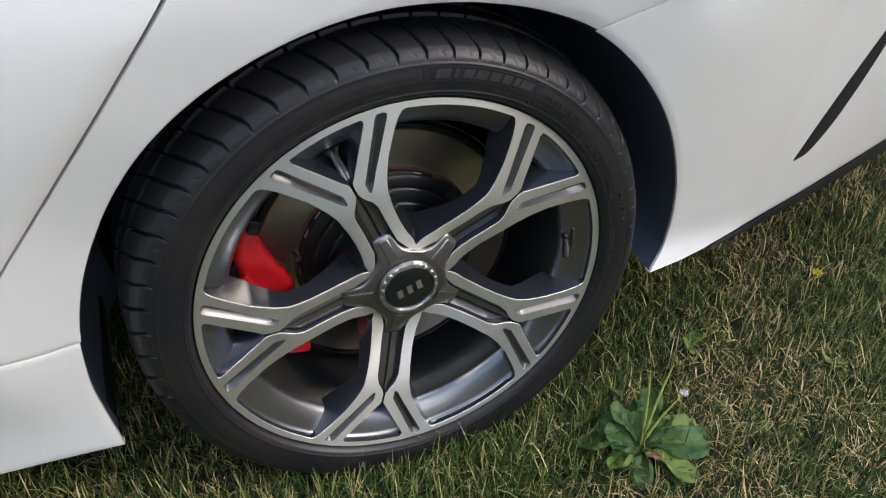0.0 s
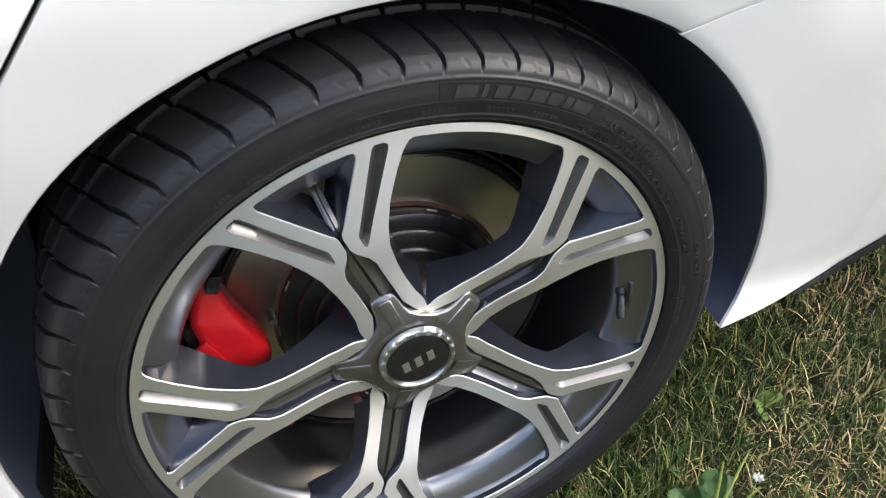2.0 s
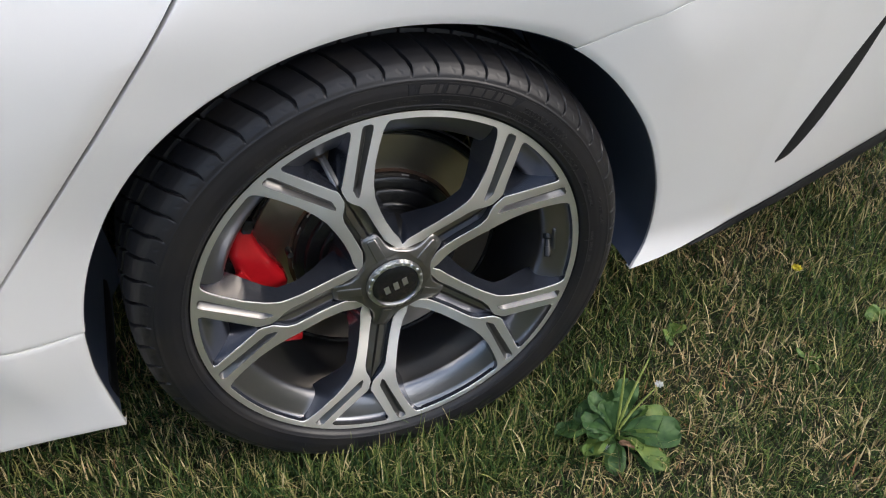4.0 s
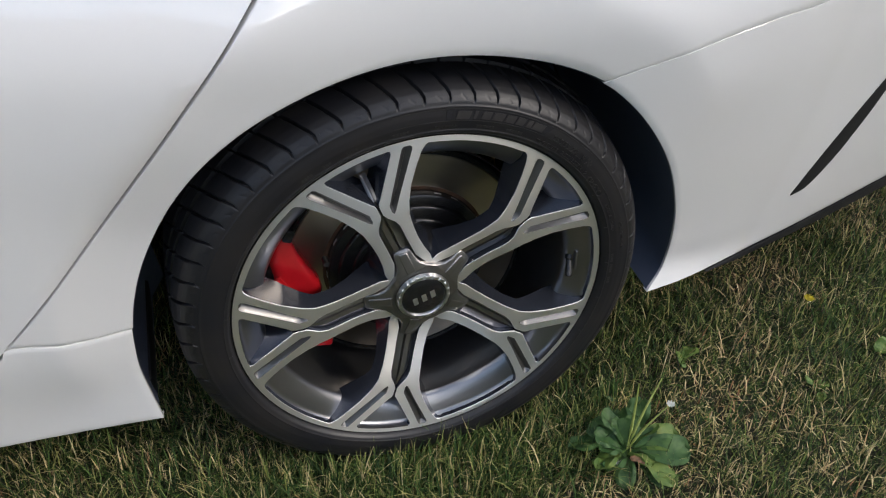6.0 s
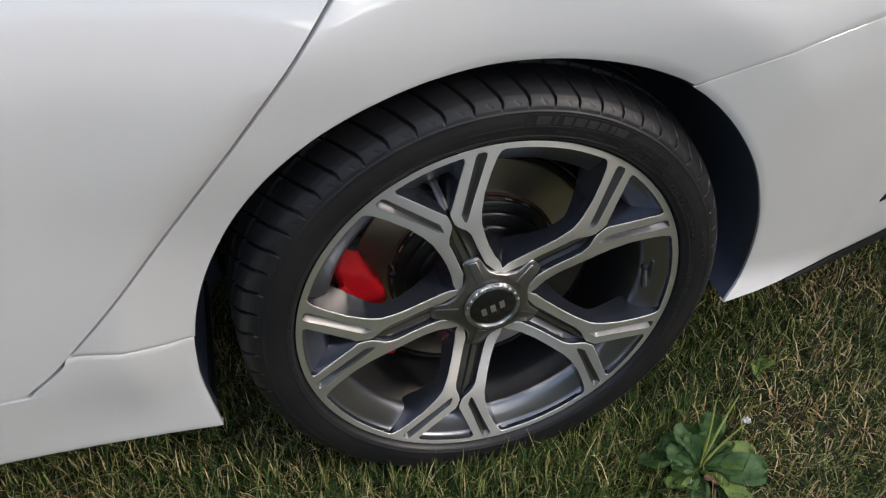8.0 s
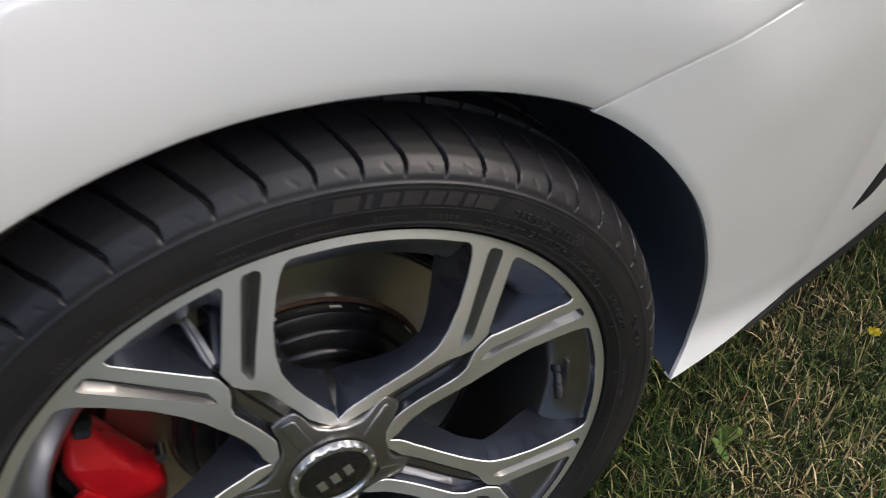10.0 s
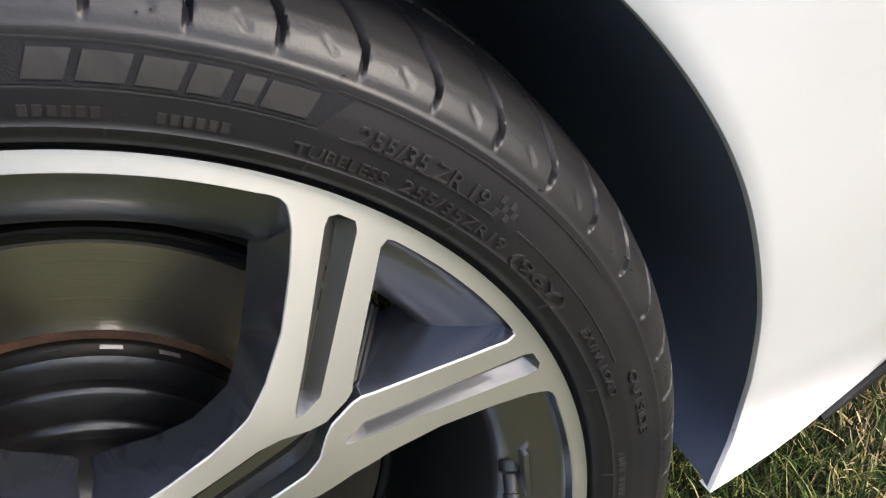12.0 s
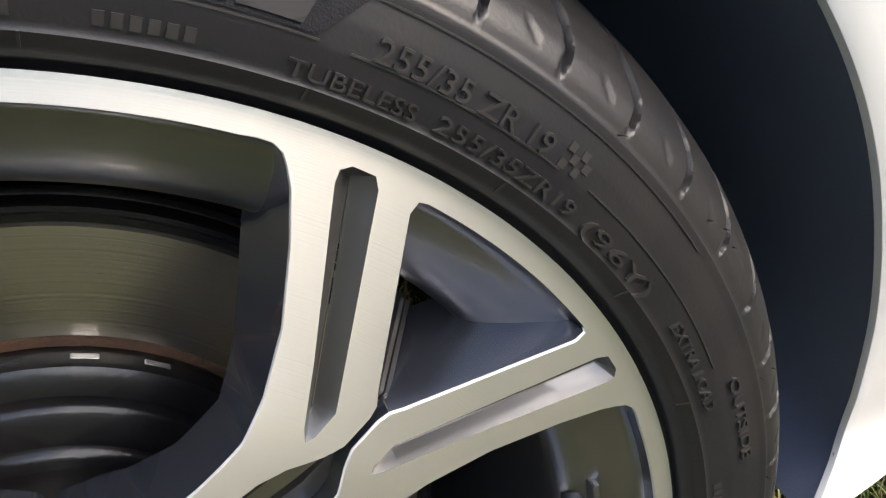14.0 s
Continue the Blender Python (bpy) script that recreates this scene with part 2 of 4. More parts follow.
# the arch's edge: along, up and in
ARCH = [(-0.37, -0.173, 0.048), (-0.3822, -0.0812, 0.0443), (-0.3821, -0.0267, 0.0384), (-0.3759, 0.0329, 0.0324), (-0.3585, 0.0961, 0.027), (-0.3327, 0.1552, 0.02), (-0.3014, 0.211, 0.0063), (-0.2616, 0.2616, -0.0072), (-0.2119, 0.3025, -0.0144), (-0.1552, 0.3327, -0.0179), (-0.0944, 0.3525, -0.0172), (-0.0317, 0.3619, -0.0153), (0.0316, 0.3614, -0.0157), (0.0943, 0.3519, -0.0163), (0.1557, 0.3338, -0.0161), (0.2136, 0.3051, -0.0144), (0.2637, 0.2637, -0.011), (0.3069, 0.2149, -0.0038), (0.3456, 0.1612, 0.0107), (0.3785, 0.1014, 0.0283), (0.4067, 0.0356, 0.0472), (0.4223, -0.0295, 0.0623), (0.4231, -0.0822, 0.0689), (0.391, -0.113, 0.05)]


def plain_skin(x, z):
    """Depth of the car's outer skin: it leans in above, flares round the arch and curves in to the rear."""
    y = hermite(z, BODY_Z, BODY_Y)
    d = max(math.hypot(x - 0.004, z + 0.005) - 0.372, 0.0)
    p = d / 0.092
    crest = -0.07 * math.log(math.exp(-p / 0.07) + math.exp(-math.exp(-0.75 * (p - 1)) / 0.07))
    fade = min(max((math.degrees(math.atan2(z, x)) - 20) / 40, 0.0), 1.0) if x > 0 else 1.0
    y -= 0.017 * crest * (fade * fade * (3 - 2 * fade) if z > 0 else math.exp(-(z / 0.1) ** 2) if x < 0 else 0.0)
    if x > 0.3:
        e = min(x, 0.62) - 0.3
        y += 0.62 * e * e + (0.30 * (x - 0.62) if x > 0.62 else 0)
    return y


def around(x, z):
    """Angle round the axle from straight behind, over the top, in degrees."""
    a = math.degrees(math.atan2(z, x))
    return a + 360 if a < -90 else a


EDGE = sorted((around(x, z), math.hypot(x, z), y - plain_skin(x, z)) for x, z, y in ARCH)
EDGE_TURN, EDGE_FAR, EDGE_IN = ([e[i] for e in EDGE] for i in range(3))


def skin(x, z):
    """The plain skin drawn to the arch's own edge near the wheel."""
    a = min(max(around(x, z), EDGE_TURN[0]), EDGE_TURN[-1])
    off = max(math.hypot(x, z) - hermite(a, EDGE_TURN, EDGE_FAR), 0.0)
    return plain_skin(x, z) + hermite(a, EDGE_TURN, EDGE_IN) * math.exp(-(off / 0.22) ** 2)


def panel(name, low, high, nu, nv, mat, label, parent, flange=0.014):
    """A sheet of bodywork ruled between two lines of (x, z), with its edges folded inwards."""
    a, b = even(low, nu), even(high, nu)
    rows = [a + (b - a) * s for s in np.linspace(0, 1, nv)]
    g = [[Vector((x, skin(x, z), z)) for x, z in row] for row in rows]

    def folded(line, inner):
        outs = []
        for k, dy in ((0.0009, 0.0006), (0.0013, 0.002), (0.0013, flange)):
            outs.append([p + (p - q).normalized() * k + Vector((0, dy, 0)) for p, q in zip(line, inner)])
        return outs
    top = folded(g[-1], g[-2])
    bottom = folded(g[0], g[1])
    g = bottom[::-1] + g + top
    left = folded([r[0] for r in g], [r[1] for r in g])
    right = folded([r[-1] for r in g], [r[-2] for r in g])
    g = [[c[i] for c in left[::-1]] + r + [c[i] for c in right] for i, r in enumerate(g)]
    return part(name, ([p for r in g for p in r], grid_faces(len(g), len(g[0]))), mat, parent, label)


arch = smooth_line([(x, z) for x, z, _ in ARCH], 400)


def arch_part(p, q):
    """The stretch of the arch's edge between the points nearest to p and q."""
    i, j = (int(np.argmin(np.linalg.norm(arch - np.array(v), axis=1))) for v in (p, q))
    return arch[i:j + 1]


GAP = [(-0.5761, -0.0286), (-0.5359, 0.0064), (-0.5133, 0.0321), (-0.4671, 0.0848), (-0.3856, 0.1832), (-0.3104, 0.2826), (-0.2426, 0.3726), (-0.1812, 0.4519), (-0.1402, 0.5024), (-0.0939, 0.5646), (-0.0213, 0.7268), (0.0413, 0.8508)]
gap = smooth_line(GAP, 160)
SEAM = [(0.2105, 0.3094), (0.2673, 0.33), (0.3406, 0.3506), (0.435, 0.3664), (0.5387, 0.3746), (0.7254, 0.4105), (0.97, 0.465), (1.3, 0.51)]
seam = smooth_line(SEAM, 80)
SILL_SEAM = [(-0.5132, 0.031), (-0.4539, 0.0203), (-0.4204, 0.0153), (-0.3771, 0.0136)]
HALF = 0.0046

def coons(low, high, left, right, nu, nv):
    lo, hi = (np.array(v) if len(v) == nu else even(v, nu) for v in (low, high))
    le, ri = even(left, nv), even(right, nv)
    out = []
    for j in range(nv):
        t = j / (nv - 1)
        for i in range(nu):
            s = i / (nu - 1)
            out.append((1 - t) * lo[i] + t * hi[i] + (1 - s) * le[j] + s * ri[j]
                       - ((1 - s) * (1 - t) * lo[0] + s * (1 - t) * lo[-1] + (1 - s) * t * hi[0] + s * t * hi[-1]))
    return np.array(out).reshape(nv, nu, 2)


def coons_panel(name, low, high, left, right, nu, nv, mat, label, parent, flange=(0.012, 0.012, 0.012, 0.012), bevel=1.0):
    """A sheet of bodywork within four lines of (x, z); flange: how deep the top, bottom, right and left edges are folded in."""
    rows = coons(low, high, left, right, nu, nv)
    g = [[Vector((x, skin(x, z), z)) for x, z in row] for row in rows]
    for side in range(4):
        for k, dy in ((0.0009 * bevel, 0.0006 * bevel), (0.0004 * bevel, 0.0014 * bevel), (0.0, flange[side])):
            if side == 0:
                g.append([p + (p - q).normalized() * k + Vector((0, dy, 0)) for p, q in zip(g[-1], g[-2])])
            elif side == 1:
                g.insert(0, [p + (p - q).normalized() * k + Vector((0, dy, 0)) for p, q in zip(g[0], g[1])])
            elif side == 2:
                for r in g:
                    r.append(r[-1] + (r[-1] - r[-2]).normalized() * k + Vector((0, dy, 0)))
            else:
                for r in g:
                    r.insert(0, r[0] + (r[0] - r[1]).normalized() * k + Vector((0, dy, 0)))
    return part(name, ([p for r in g for p in r], grid_faces(len(g), len(g[0]))), mat, parent, label)


def strip(name, upper, lower, lift, mat, parent, label, n=40):
    """A shaped strip between two lines on the skin, standing proud by lift, with folded edges."""
    a, b = even(upper, n), even(lower, n)
    rows = []
    for s, up in ((0, -0.004), (0, lift * 0.6), (0.12, lift), (0.5, lift * 1.0), (0.88, lift), (1, lift * 0.6), (1, -0.004)):
        rows.append([(x, skin(x, z) - up, z) for x, z in a + (b - a) * s])
    return part(name, ([p for r in rows for p in r], grid_faces(len(rows), n, flip=True)), mat, parent, label)


# rear quarter: from the arch out to the door gap, the roof side and the bumper seam
outer = [(-0.5096, 0.0326)] + [(x + HALF, z) for x, z in gap if z > 0.036] + [(0.5, 0.84), (1.30, 0.84), (1.30, 0.5104)]
inner_edge = arch_part((-0.3775, 0.015), (0.2105, 0.3094))
inner_edge = even(inner_edge, 170)
outer = np.array(dense(outer, 0.004, False))
outer_turn = np.arctan2(outer[:, 1], outer[:, 0])
inner_turn = np.arctan2(inner_edge[:, 1], inner_edge[:, 0])
u = np.linspace(0, 1, 170)
turn = inner_turn + (outer_turn[0] - inner_turn[0]) * (1 - u) + (outer_turn[-1] - inner_turn[-1]) * u ** 3
outer = np.stack([np.interp(-turn, -outer_turn, outer[:, i]) for i in (0, 1)], 1)
quarter_panel = coons_panel("rear_quarter_panel", inner_edge, outer, [(x, z + 0.0016) for x, z in SILL_SEAM[::-1]], [(x, z + 0.0013) for x, z in seam], 170, 56, PAINT,
                            "white pearl rear quarter panel with flared wheel arch", car, (0.012, 0.004, 0.003, 0.012))

# door
left_edge = [(-1.35, z) for z in np.linspace(-0.03, 0.84, 60)]
door_gap = [(x - HALF, z) for x, z in gap]
door = panel("rear_door", left_edge, door_gap, 60, 40, PAINT, "white pearl rear door, closed", car)

# grip at the door's upper edge; a black strip paints the shade under it
strip("door_handle", smooth_line([(-0.46, 0.575), (-0.38, 0.572), (-0.29, 0.560), (-0.235, 0.540)], 30), smooth_line([(-0.46, 0.535), (-0.38, 0.533), (-0.29, 0.530), (-0.235, 0.534)], 30), 0.016, PAINT, door, "white pearl door handle")
strip("handle_shade", smooth_line([(-0.46, 0.534), (-0.38, 0.532), (-0.29, 0.529), (-0.232, 0.533)], 30), smooth_line([(-0.46, 0.526), (-0.38, 0.523), (-0.29, 0.522), (-0.228, 0.530)], 30), 0.0006, TRIM, door, "dark strip painted as shade under the handle")

# sill below the door
sill_top = [(-1.35, -0.038), (-0.60, -0.0365)] + [(x, z - 0.004) for x, z in gap[:20] if z < 0.026] + [(x, z - 0.0018) for x, z in SILL_SEAM]
sill_low = [(-1.35, -0.169), (-0.60, -0.170), (-0.50, -0.173), (-0.374, -0.173)]
side_sill = coons_panel("side_sill", sill_low, smooth_line(sill_top, 90), [(-1.35, -0.169), (-1.35, -0.038)], arch_part((-0.370, -0.173), (-0.3775, 0.012)), 90, 24, PAINT, "white pearl side sill ahead of the rear wheel", car, (0.012, 0.012, 0.004, 0.012))

# rear bumper
bump_low = [(0.391, -0.113), (0.4584, -0.1195), (0.5044, -0.1216), (0.6195, -0.119), (0.7034, -0.1083), (0.8042, -0.0969), (0.95, -0.0869), (1.3, -0.07)]
bump_left = arch_part((0.2105, 0.3094), (0.391, -0.113))[::-1]
bump_right = [(1.30, -0.07), (1.30, 0.5084)]


bumper = coons_panel("rear_bumper", bump_low, [(x, z - 0.0020) for x, z in seam], bump_left, bump_right, 80, 60, PAINT, "white pearl rear bumper side", car, (0.003, 0.012, 0.012, 0.004), 0.35)


strip("air_slot", smooth_line([(0.6703, -0.0081), (0.6924, 0.0479), (0.7203, 0.104), (0.7533, 0.1588), (0.7861, 0.2045), (0.8221, 0.2518)], 30),
      smooth_line([(0.6723, -0.0111), (0.7038, -0.0033), (0.7388, 0.0412), (0.7638, 0.0894), (0.7892, 0.147), (0.823, 0.2484)], 30), 0.0012, TRIM, bumper, "black air slot")
strip("lower_trim", [(0.5244, -0.1252), (0.6193, -0.1234), (0.7042, -0.1135), (0.8045, -0.1012), (0.95, -0.0912), (1.3, -0.074)],
      [(0.5238, -0.1266), (0.6174, -0.137), (0.7063, -0.1328), (0.8043, -0.1276), (0.95, -0.1226), (1.3, -0.115)], 0.002, TRIM, bumper, "matt black lower trim")

# dark backing behind the gaps, arch liner, underside and the plain rest of the shell
back = [[Vector((x, skin(x, z) + 0.016, z)) for x in np.linspace(-1.35, 1.30, 60)] for z in np.linspace(0.40, 0.84, 12)]
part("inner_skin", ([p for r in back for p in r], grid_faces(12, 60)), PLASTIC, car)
pillar = [[Vector((x + o, skin(x, z) + 0.018, z)) for x, z in even(gap, 60)] for o in (-0.03, 0.0, 0.03)]
part("door_seal", ([p for r in pillar for p in r], grid_faces(3, 60)), TRIM, car)
part("door_lower_seal", ([Vector((x, skin(x, z) + 0.014, z)) for z in (-0.06, -0.034, -0.005) for x in np.linspace(-1.34, -0.565, 30)], grid_faces(3, 30)), TRIM, car)
part("seam_backing", ([Vector((x, skin(x, z + o) + 0.0042, z + o)) for o in (-0.012, 0.012) for x, z in seam[4:]], grid_faces(2, 76)), TRIM, bumper)
part("sill_backing", ([Vector((x, skin(x, z) + 0.012, z + o)) for o in (-0.02, 0.012) for x, z in even(SILL_SEAM, 20)[:17]], grid_faces(2, 17)), TRIM, side_sill)
liner_rows = []
for y0, grow in ((0.0, 0.0005), (0.018, 0.004), (0.05, 0.006), (0.12, 0.006), (0.30, 0.004), (0.34, -0.02)):
    row = []
    for x, z in even(arch, 90):
        d = math.hypot(x, z)
        k = 1 + grow / d
        row.append((x * k, (skin(x, z) + 0.003 + y0) if y0 < 0.1 else 0.02 + y0, z * k))
    liner_rows.append(row)
part("wheel_arch_liner", ([p for r in liner_rows for p in r], grid_faces(len(liner_rows), 90)), PLASTIC, car, "black plastic wheel arch liner, coloured blue-grey for the skylight on it")
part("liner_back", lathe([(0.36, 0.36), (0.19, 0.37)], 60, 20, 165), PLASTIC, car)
part("underbody_front", box_bm((0.98, 1.62, 0.05), (-0.865, 0.90, -0.16), 0.01), TRIM, car)
part("underbody_rear", box_bm((0.66, 1.1, 0.05), (0.71, 1.12, -0.02), 0.01), TRIM, car)
part("underbody_middle", box_bm((0.80, 1.1, 0.05), (0.0, 0.95, 0.03), 0.01), TRIM, car)
# unseen far side, drawn down nearly to the lawn to block light underneath
FAR_SIDE = [(0.16, 0.875), (0.35, 0.89), (1.45, 0.89), (1.66, 0.86), (1.76, 0.70), (1.80, 0.40), (1.78, 0.1), (1.74, -0.26)]
rows = []
for x in np.linspace(-1.35, 1.30, 36):
    near = skin(x, 0.84)
    tuck = skin(x, 0.84) - skin(0.0, 0.84)
    rows.append([(x, y, z) for y, z in smooth_line([(near, 0.842)] + [(max(y, near + 0.03) if y < 0.5 else y - tuck, z) for y, z in FAR_SIDE], 40)])
part("far_shell", ([p for r in rows for p in r], grid_faces(36, 40)), PAINT, car, "white pearl roof side and unseen far side, lowered to block light")
for x, row in ((-1.35, rows[0]), (1.30, rows[-1])):
    edge = [(x, skin(x, z) + 0.001, z) for z in np.linspace(-0.12, 0.84, 30)] + row
    part("end_wall", (edge, [tuple(range(len(edge)))]), PAINT, car, smooth=False)

# ---- the wheel: five forked spokes, measured from the fork's own middle line (outwards, sideways) in millimetres ----
FORK = 111.48


def face_depth(r):
    s = min(max((0.165 - r) / 0.105, 0.0), 1.0)
    return 0.022 * s * s * (3 - 2 * s)


def spoke_point(s, w, k, side):
    """A point of fork k in (x, z) metres."""
    a = radians(FORK - 72 * k)
    s, w = s / 1000, side * w / 1000
    return (s * math.cos(a) + w * math.sin(a), s * math.sin(a) - w * math.cos(a))


def polar(r, deg):
    return (r * math.cos(radians(deg)), r * math.sin(radians(deg)))


LIP_OUT, LIP_IN = 258.0, 250.0
WINDOW_EDGE = [polar(LIP_IN, 22.9), (232.6, 92.8), (234, 88.5), (233.4, 84.5), (231, 81), (226.5, 76), (213, 65), (190, 49), (167, 37.5), (149, 31.5), (123, 29), (97, 28.5), (72, 30), (56, 33), polar(55, 36)]
GROOVE_EDGE = [polar(47.5, 36), (52, 21.5), (66, 16), (104, 15), (136, 15), (147, 12), (158, 5), (165, 2.0), (178, 2.0), (183, 3.2)]
TRI_EDGE = [(183, 3.2), (187, 6.5), (241, 42.5), (245.5, 42.8), polar(LIP_IN, 9.3)]
HALF_SPOKE = ([polar(LIP_OUT, a) for a in np.linspace(0, 36, 25)] + [polar(LIP_IN, a) for a in np.linspace(36, 23.8, 8)] + dense(WINDOW_EDGE, 6, False)
              + dense(GROOVE_EDGE, 6, False) + dense(TRI_EDGE, 6, False)[1:] + [polar(LIP_IN, a) for a in np.linspace(8, 0, 6)])
SLOT = [(160, 15), (163, 13.4), (174, 13.6), (241, 55.5), (243.8, 59), (242, 66.5), (239, 68.8), (235, 67.3), (185, 32.5), (164, 18.8)]

front_slope = smooth_line([(0.2500, 0.0012), (0.2490, 0.0065), (0.2465, 0.0100), (0.2440, 0.0115), (0.2400, 0.0135), (0.2310, 0.0185), (0.2230, 0.0240), (0.2185, 0.0290), (0.2165, 0.0360), (0.2160, 0.060)], 40).tolist()
wheel_verts = lathe(front_slope + [
                     (0.2165, 0.16), (0.2185, 0.20), (0.230, 0.225), (0.236, 0.24), (0.246, 0.244), (0.258, 0.243), (0.2585, 0.238), (0.247, 0.235), (0.239, 0.22), (0.23, 0.2), (0.228, 0.08), (0.242, 0.05), (0.2485, 0.02)], 180)
wheel = part("wheel", wheel_verts, BARREL, car, "five-fork alloy wheel with machined faces and dark grey sides")

half_loop = [v for i, v in enumerate(HALF_SPOKE) if np.linalg.norm(np.array(v) - np.array(HALF_SPOKE[i - 1])) > 0.05]
slot_loop = dense(SLOT, 6)


def place_half(bm_or_pairs, k, side):
    return [spoke_point(s, w, k, side) for s, w in bm_or_pairs]


WALL_R = [55, 75, 100, 125, 153, 172, 200, 250]
WALL_DEEP = [0.038, 0.034, 0.028, 0.0220, 0.0220, 0.028, 0.038, 0.050]
WALL_OUT = [18, 12, 8, 6.5, 6, 7, 8.5, 7]


def window_wall(loop, k, side, steps, flip):
    """The window's own walls: shallow half way along the spoke, a long slope in the window's point."""
    p = np.array(loop)
    t = np.gradient(p, axis=0)
    nrm = np.stack([t[:, 1], -t[:, 0]], 1)
    nrm /= np.linalg.norm(nrm, axis=1, keepdims=True) + 1e-9
    far = np.hypot(p[:, 0], p[:, 1])
    mix = np.clip((100 - far) / 42, 0, 1)[:, None]
    way = nrm * (1 - mix) + np.array([math.cos(radians(36)), math.sin(radians(36))]) * mix
    way /= np.linalg.norm(way, axis=1, keepdims=True)
    deep, out = np.interp(far, WALL_R, WALL_DEEP), np.interp(far, WALL_R, WALL_OUT)
    verts = []
    for f in steps:
        q = p + way * (0.5 + (out - 0.5) * f)[:, None]
        for (s, w), r, d in zip(q, far, deep):
            x, z = spoke_point(s, w, k, side)
            verts.append((x, face_depth(r / 1000) + 0.001 + (d - 0.001) * f, z))
    return verts, grid_faces(len(steps), len(p), flip=flip)


def wall(loop, k, side, tops, flip):
    """Side walls under an edge: tops are (depth below the face, shift sideways out of the metal)."""
    p = np.array(loop)
    t = np.gradient(p, axis=0)
    nrm = np.stack([t[:, 1], -t[:, 0]], 1)
    nrm /= np.linalg.norm(nrm, axis=1, keepdims=True) + 1e-9
    rows = []
    for dy, out in tops:
        q = p + nrm * out
        row = []
        for (s, w), (s0, w0) in zip(q, p):
            x, z = spoke_point(s, w, k, side)
            row.append((x, face_depth(math.hypot(s0, w0) / 1000) + dy, z))
        rows.append(row)
    return [v for r in rows for v in r], grid_faces(len(rows), len(p), flip=flip)


def merged(pieces):
    verts, faces = [], []
    for v, f in pieces:
        o = len(verts)
        verts += list(v)
        faces += [tuple(i + o for i in q) for q in f]
    return verts, faces


window_line = dense([polar(LIP_IN, a) for a in np.arange(36, 23.5, -1.5)] + WINDOW_EDGE, 5, False)
groove_line = dense(GROOVE_EDGE, 5, False)
tri_line = dense(TRI_EDGE, 5, False)
for k in range(5):
    loops, walls, floors, edges = [], [], [], []
    for side in (1, -1):
        bm = filled([place_half(half_loop, k, side), place_half(slot_loop, k, side)], lambda x, z: face_depth(math.hypot(x, z)))
        loops.append(bm)
        for line in (window_line, groove_line, tri_line):
            edges.append(wall(line, k, side, [(0.0, 0.0), (0.0003, 0.25), (0.0010, 0.5)], side < 0))
        walls.append(window_wall(window_line, k, side, (0.0, 0.1, 0.35, 0.7, 0.93, 1.0), side < 0))
        walls.append(wall(groove_line, k, side, [(0.0010, 0.5), (0.012, 2.2)], side < 0))
        walls.append(wall(tri_line, k, side, [(0.0010, 0.5), (0.004, 1.5), (0.020, 4.0), (0.045, 7.5)], side < 0))
        # slot: a groove whose flanks slant to its middle line
        a0, a1 = np.array([170.0, 18.5]), np.array([238.0, 62.0])
        rows = []
        for pull, dy in ((0.0, 0.0), (0.07, 0.0006), (0.80, 0.0065), (0.97, 0.0068)):
            row = []
            for p in slot_loop:
                f = min(max(float(np.dot(p - a0, a1 - a0) / np.dot(a1 - a0, a1 - a0)), 0.0), 1.0)
                q = p + (a0 + (a1 - a0) * f - p) * pull
                x, z = spoke_point(q[0], q[1], k, side)
                row.append((x, face_depth(math.hypot(*p) / 1000) + dy, z))
            rows.append(row)
        floors.append(([v for r in rows for v in r], grid_faces(4, len(slot_loop), True, flip=side < 0)))
    spoke = bmesh.new()
    for bm in loops:
        tmp = bpy.data.meshes.new("tmp")
        bm.to_mesh(tmp)
        bm.free()
        spoke.from_mesh(tmp)
        bpy.data.meshes.remove(tmp)
    face = part("spoke_face", spoke, MACHINED, wheel, "bright machined fork face", smooth=True)
    part("spoke_side", merged(walls), GUNMETAL, wheel, "dark grey painted spoke sides")
    part("slot_groove", merged(floors), SLOT_PAINT, wheel, "grey painted grooves in the fork arms")
    part("spoke_edge", merged(edges), MACHINED, wheel, "bright chamfered edges")
    # channel between the two legs of the fork, with a ridge on one flank
    rows = []
    for s in (40, 60, 80, 100, 120, 140, 150, 158, 166, 176, 186, 196, 210):
        half = 16 if s < 140 else max(16 - (s - 140) * 0.62, 4.5)
        base = face_depth(s / 1000) + (0.010 if s < 186 else 0.010 + (s - 186) * 0.0012)
        for w_, lift in ((-1.0, -0.001), (-0.55, 0.0), (-0.5, 0.0035), (-0.05, 0.003), (0.02, -0.003), (0.10, -0.0035), (0.16, 0.003), (0.9, 0.0005), (1.0, -0.001)):
            x, z = spoke_point(s, half * w_, k, 1)
            rows.append((x, base - lift, z))
    part("spoke_channel", (rows, grid_faces(13, 9)), COVER, wheel, "dark ribbed channel in the fork")

# narrow rounded valley in each window's point
for k in range(5):
    rows = []
    for f in np.linspace(0.03, 1.0, 9):
        r, half = 55.5 + 18 * f, 1.2 + 2.6 * f
        for w_, dip in ((-1, 0.0), (-0.6, 0.0007), (0, 0.0010), (0.6, 0.0007), (1, 0.0)):
            a = radians(36) + w_ * half / r
            x, z = spoke_point(r * math.cos(a), r * math.sin(a), k, 1)
            rows.append((x, face_depth(0.055) + 0.001 + 0.037 * f - 0.0022 + dip, z))
    part("window_valley", (rows, grid_faces(9, 5)), GUNMETAL, wheel)

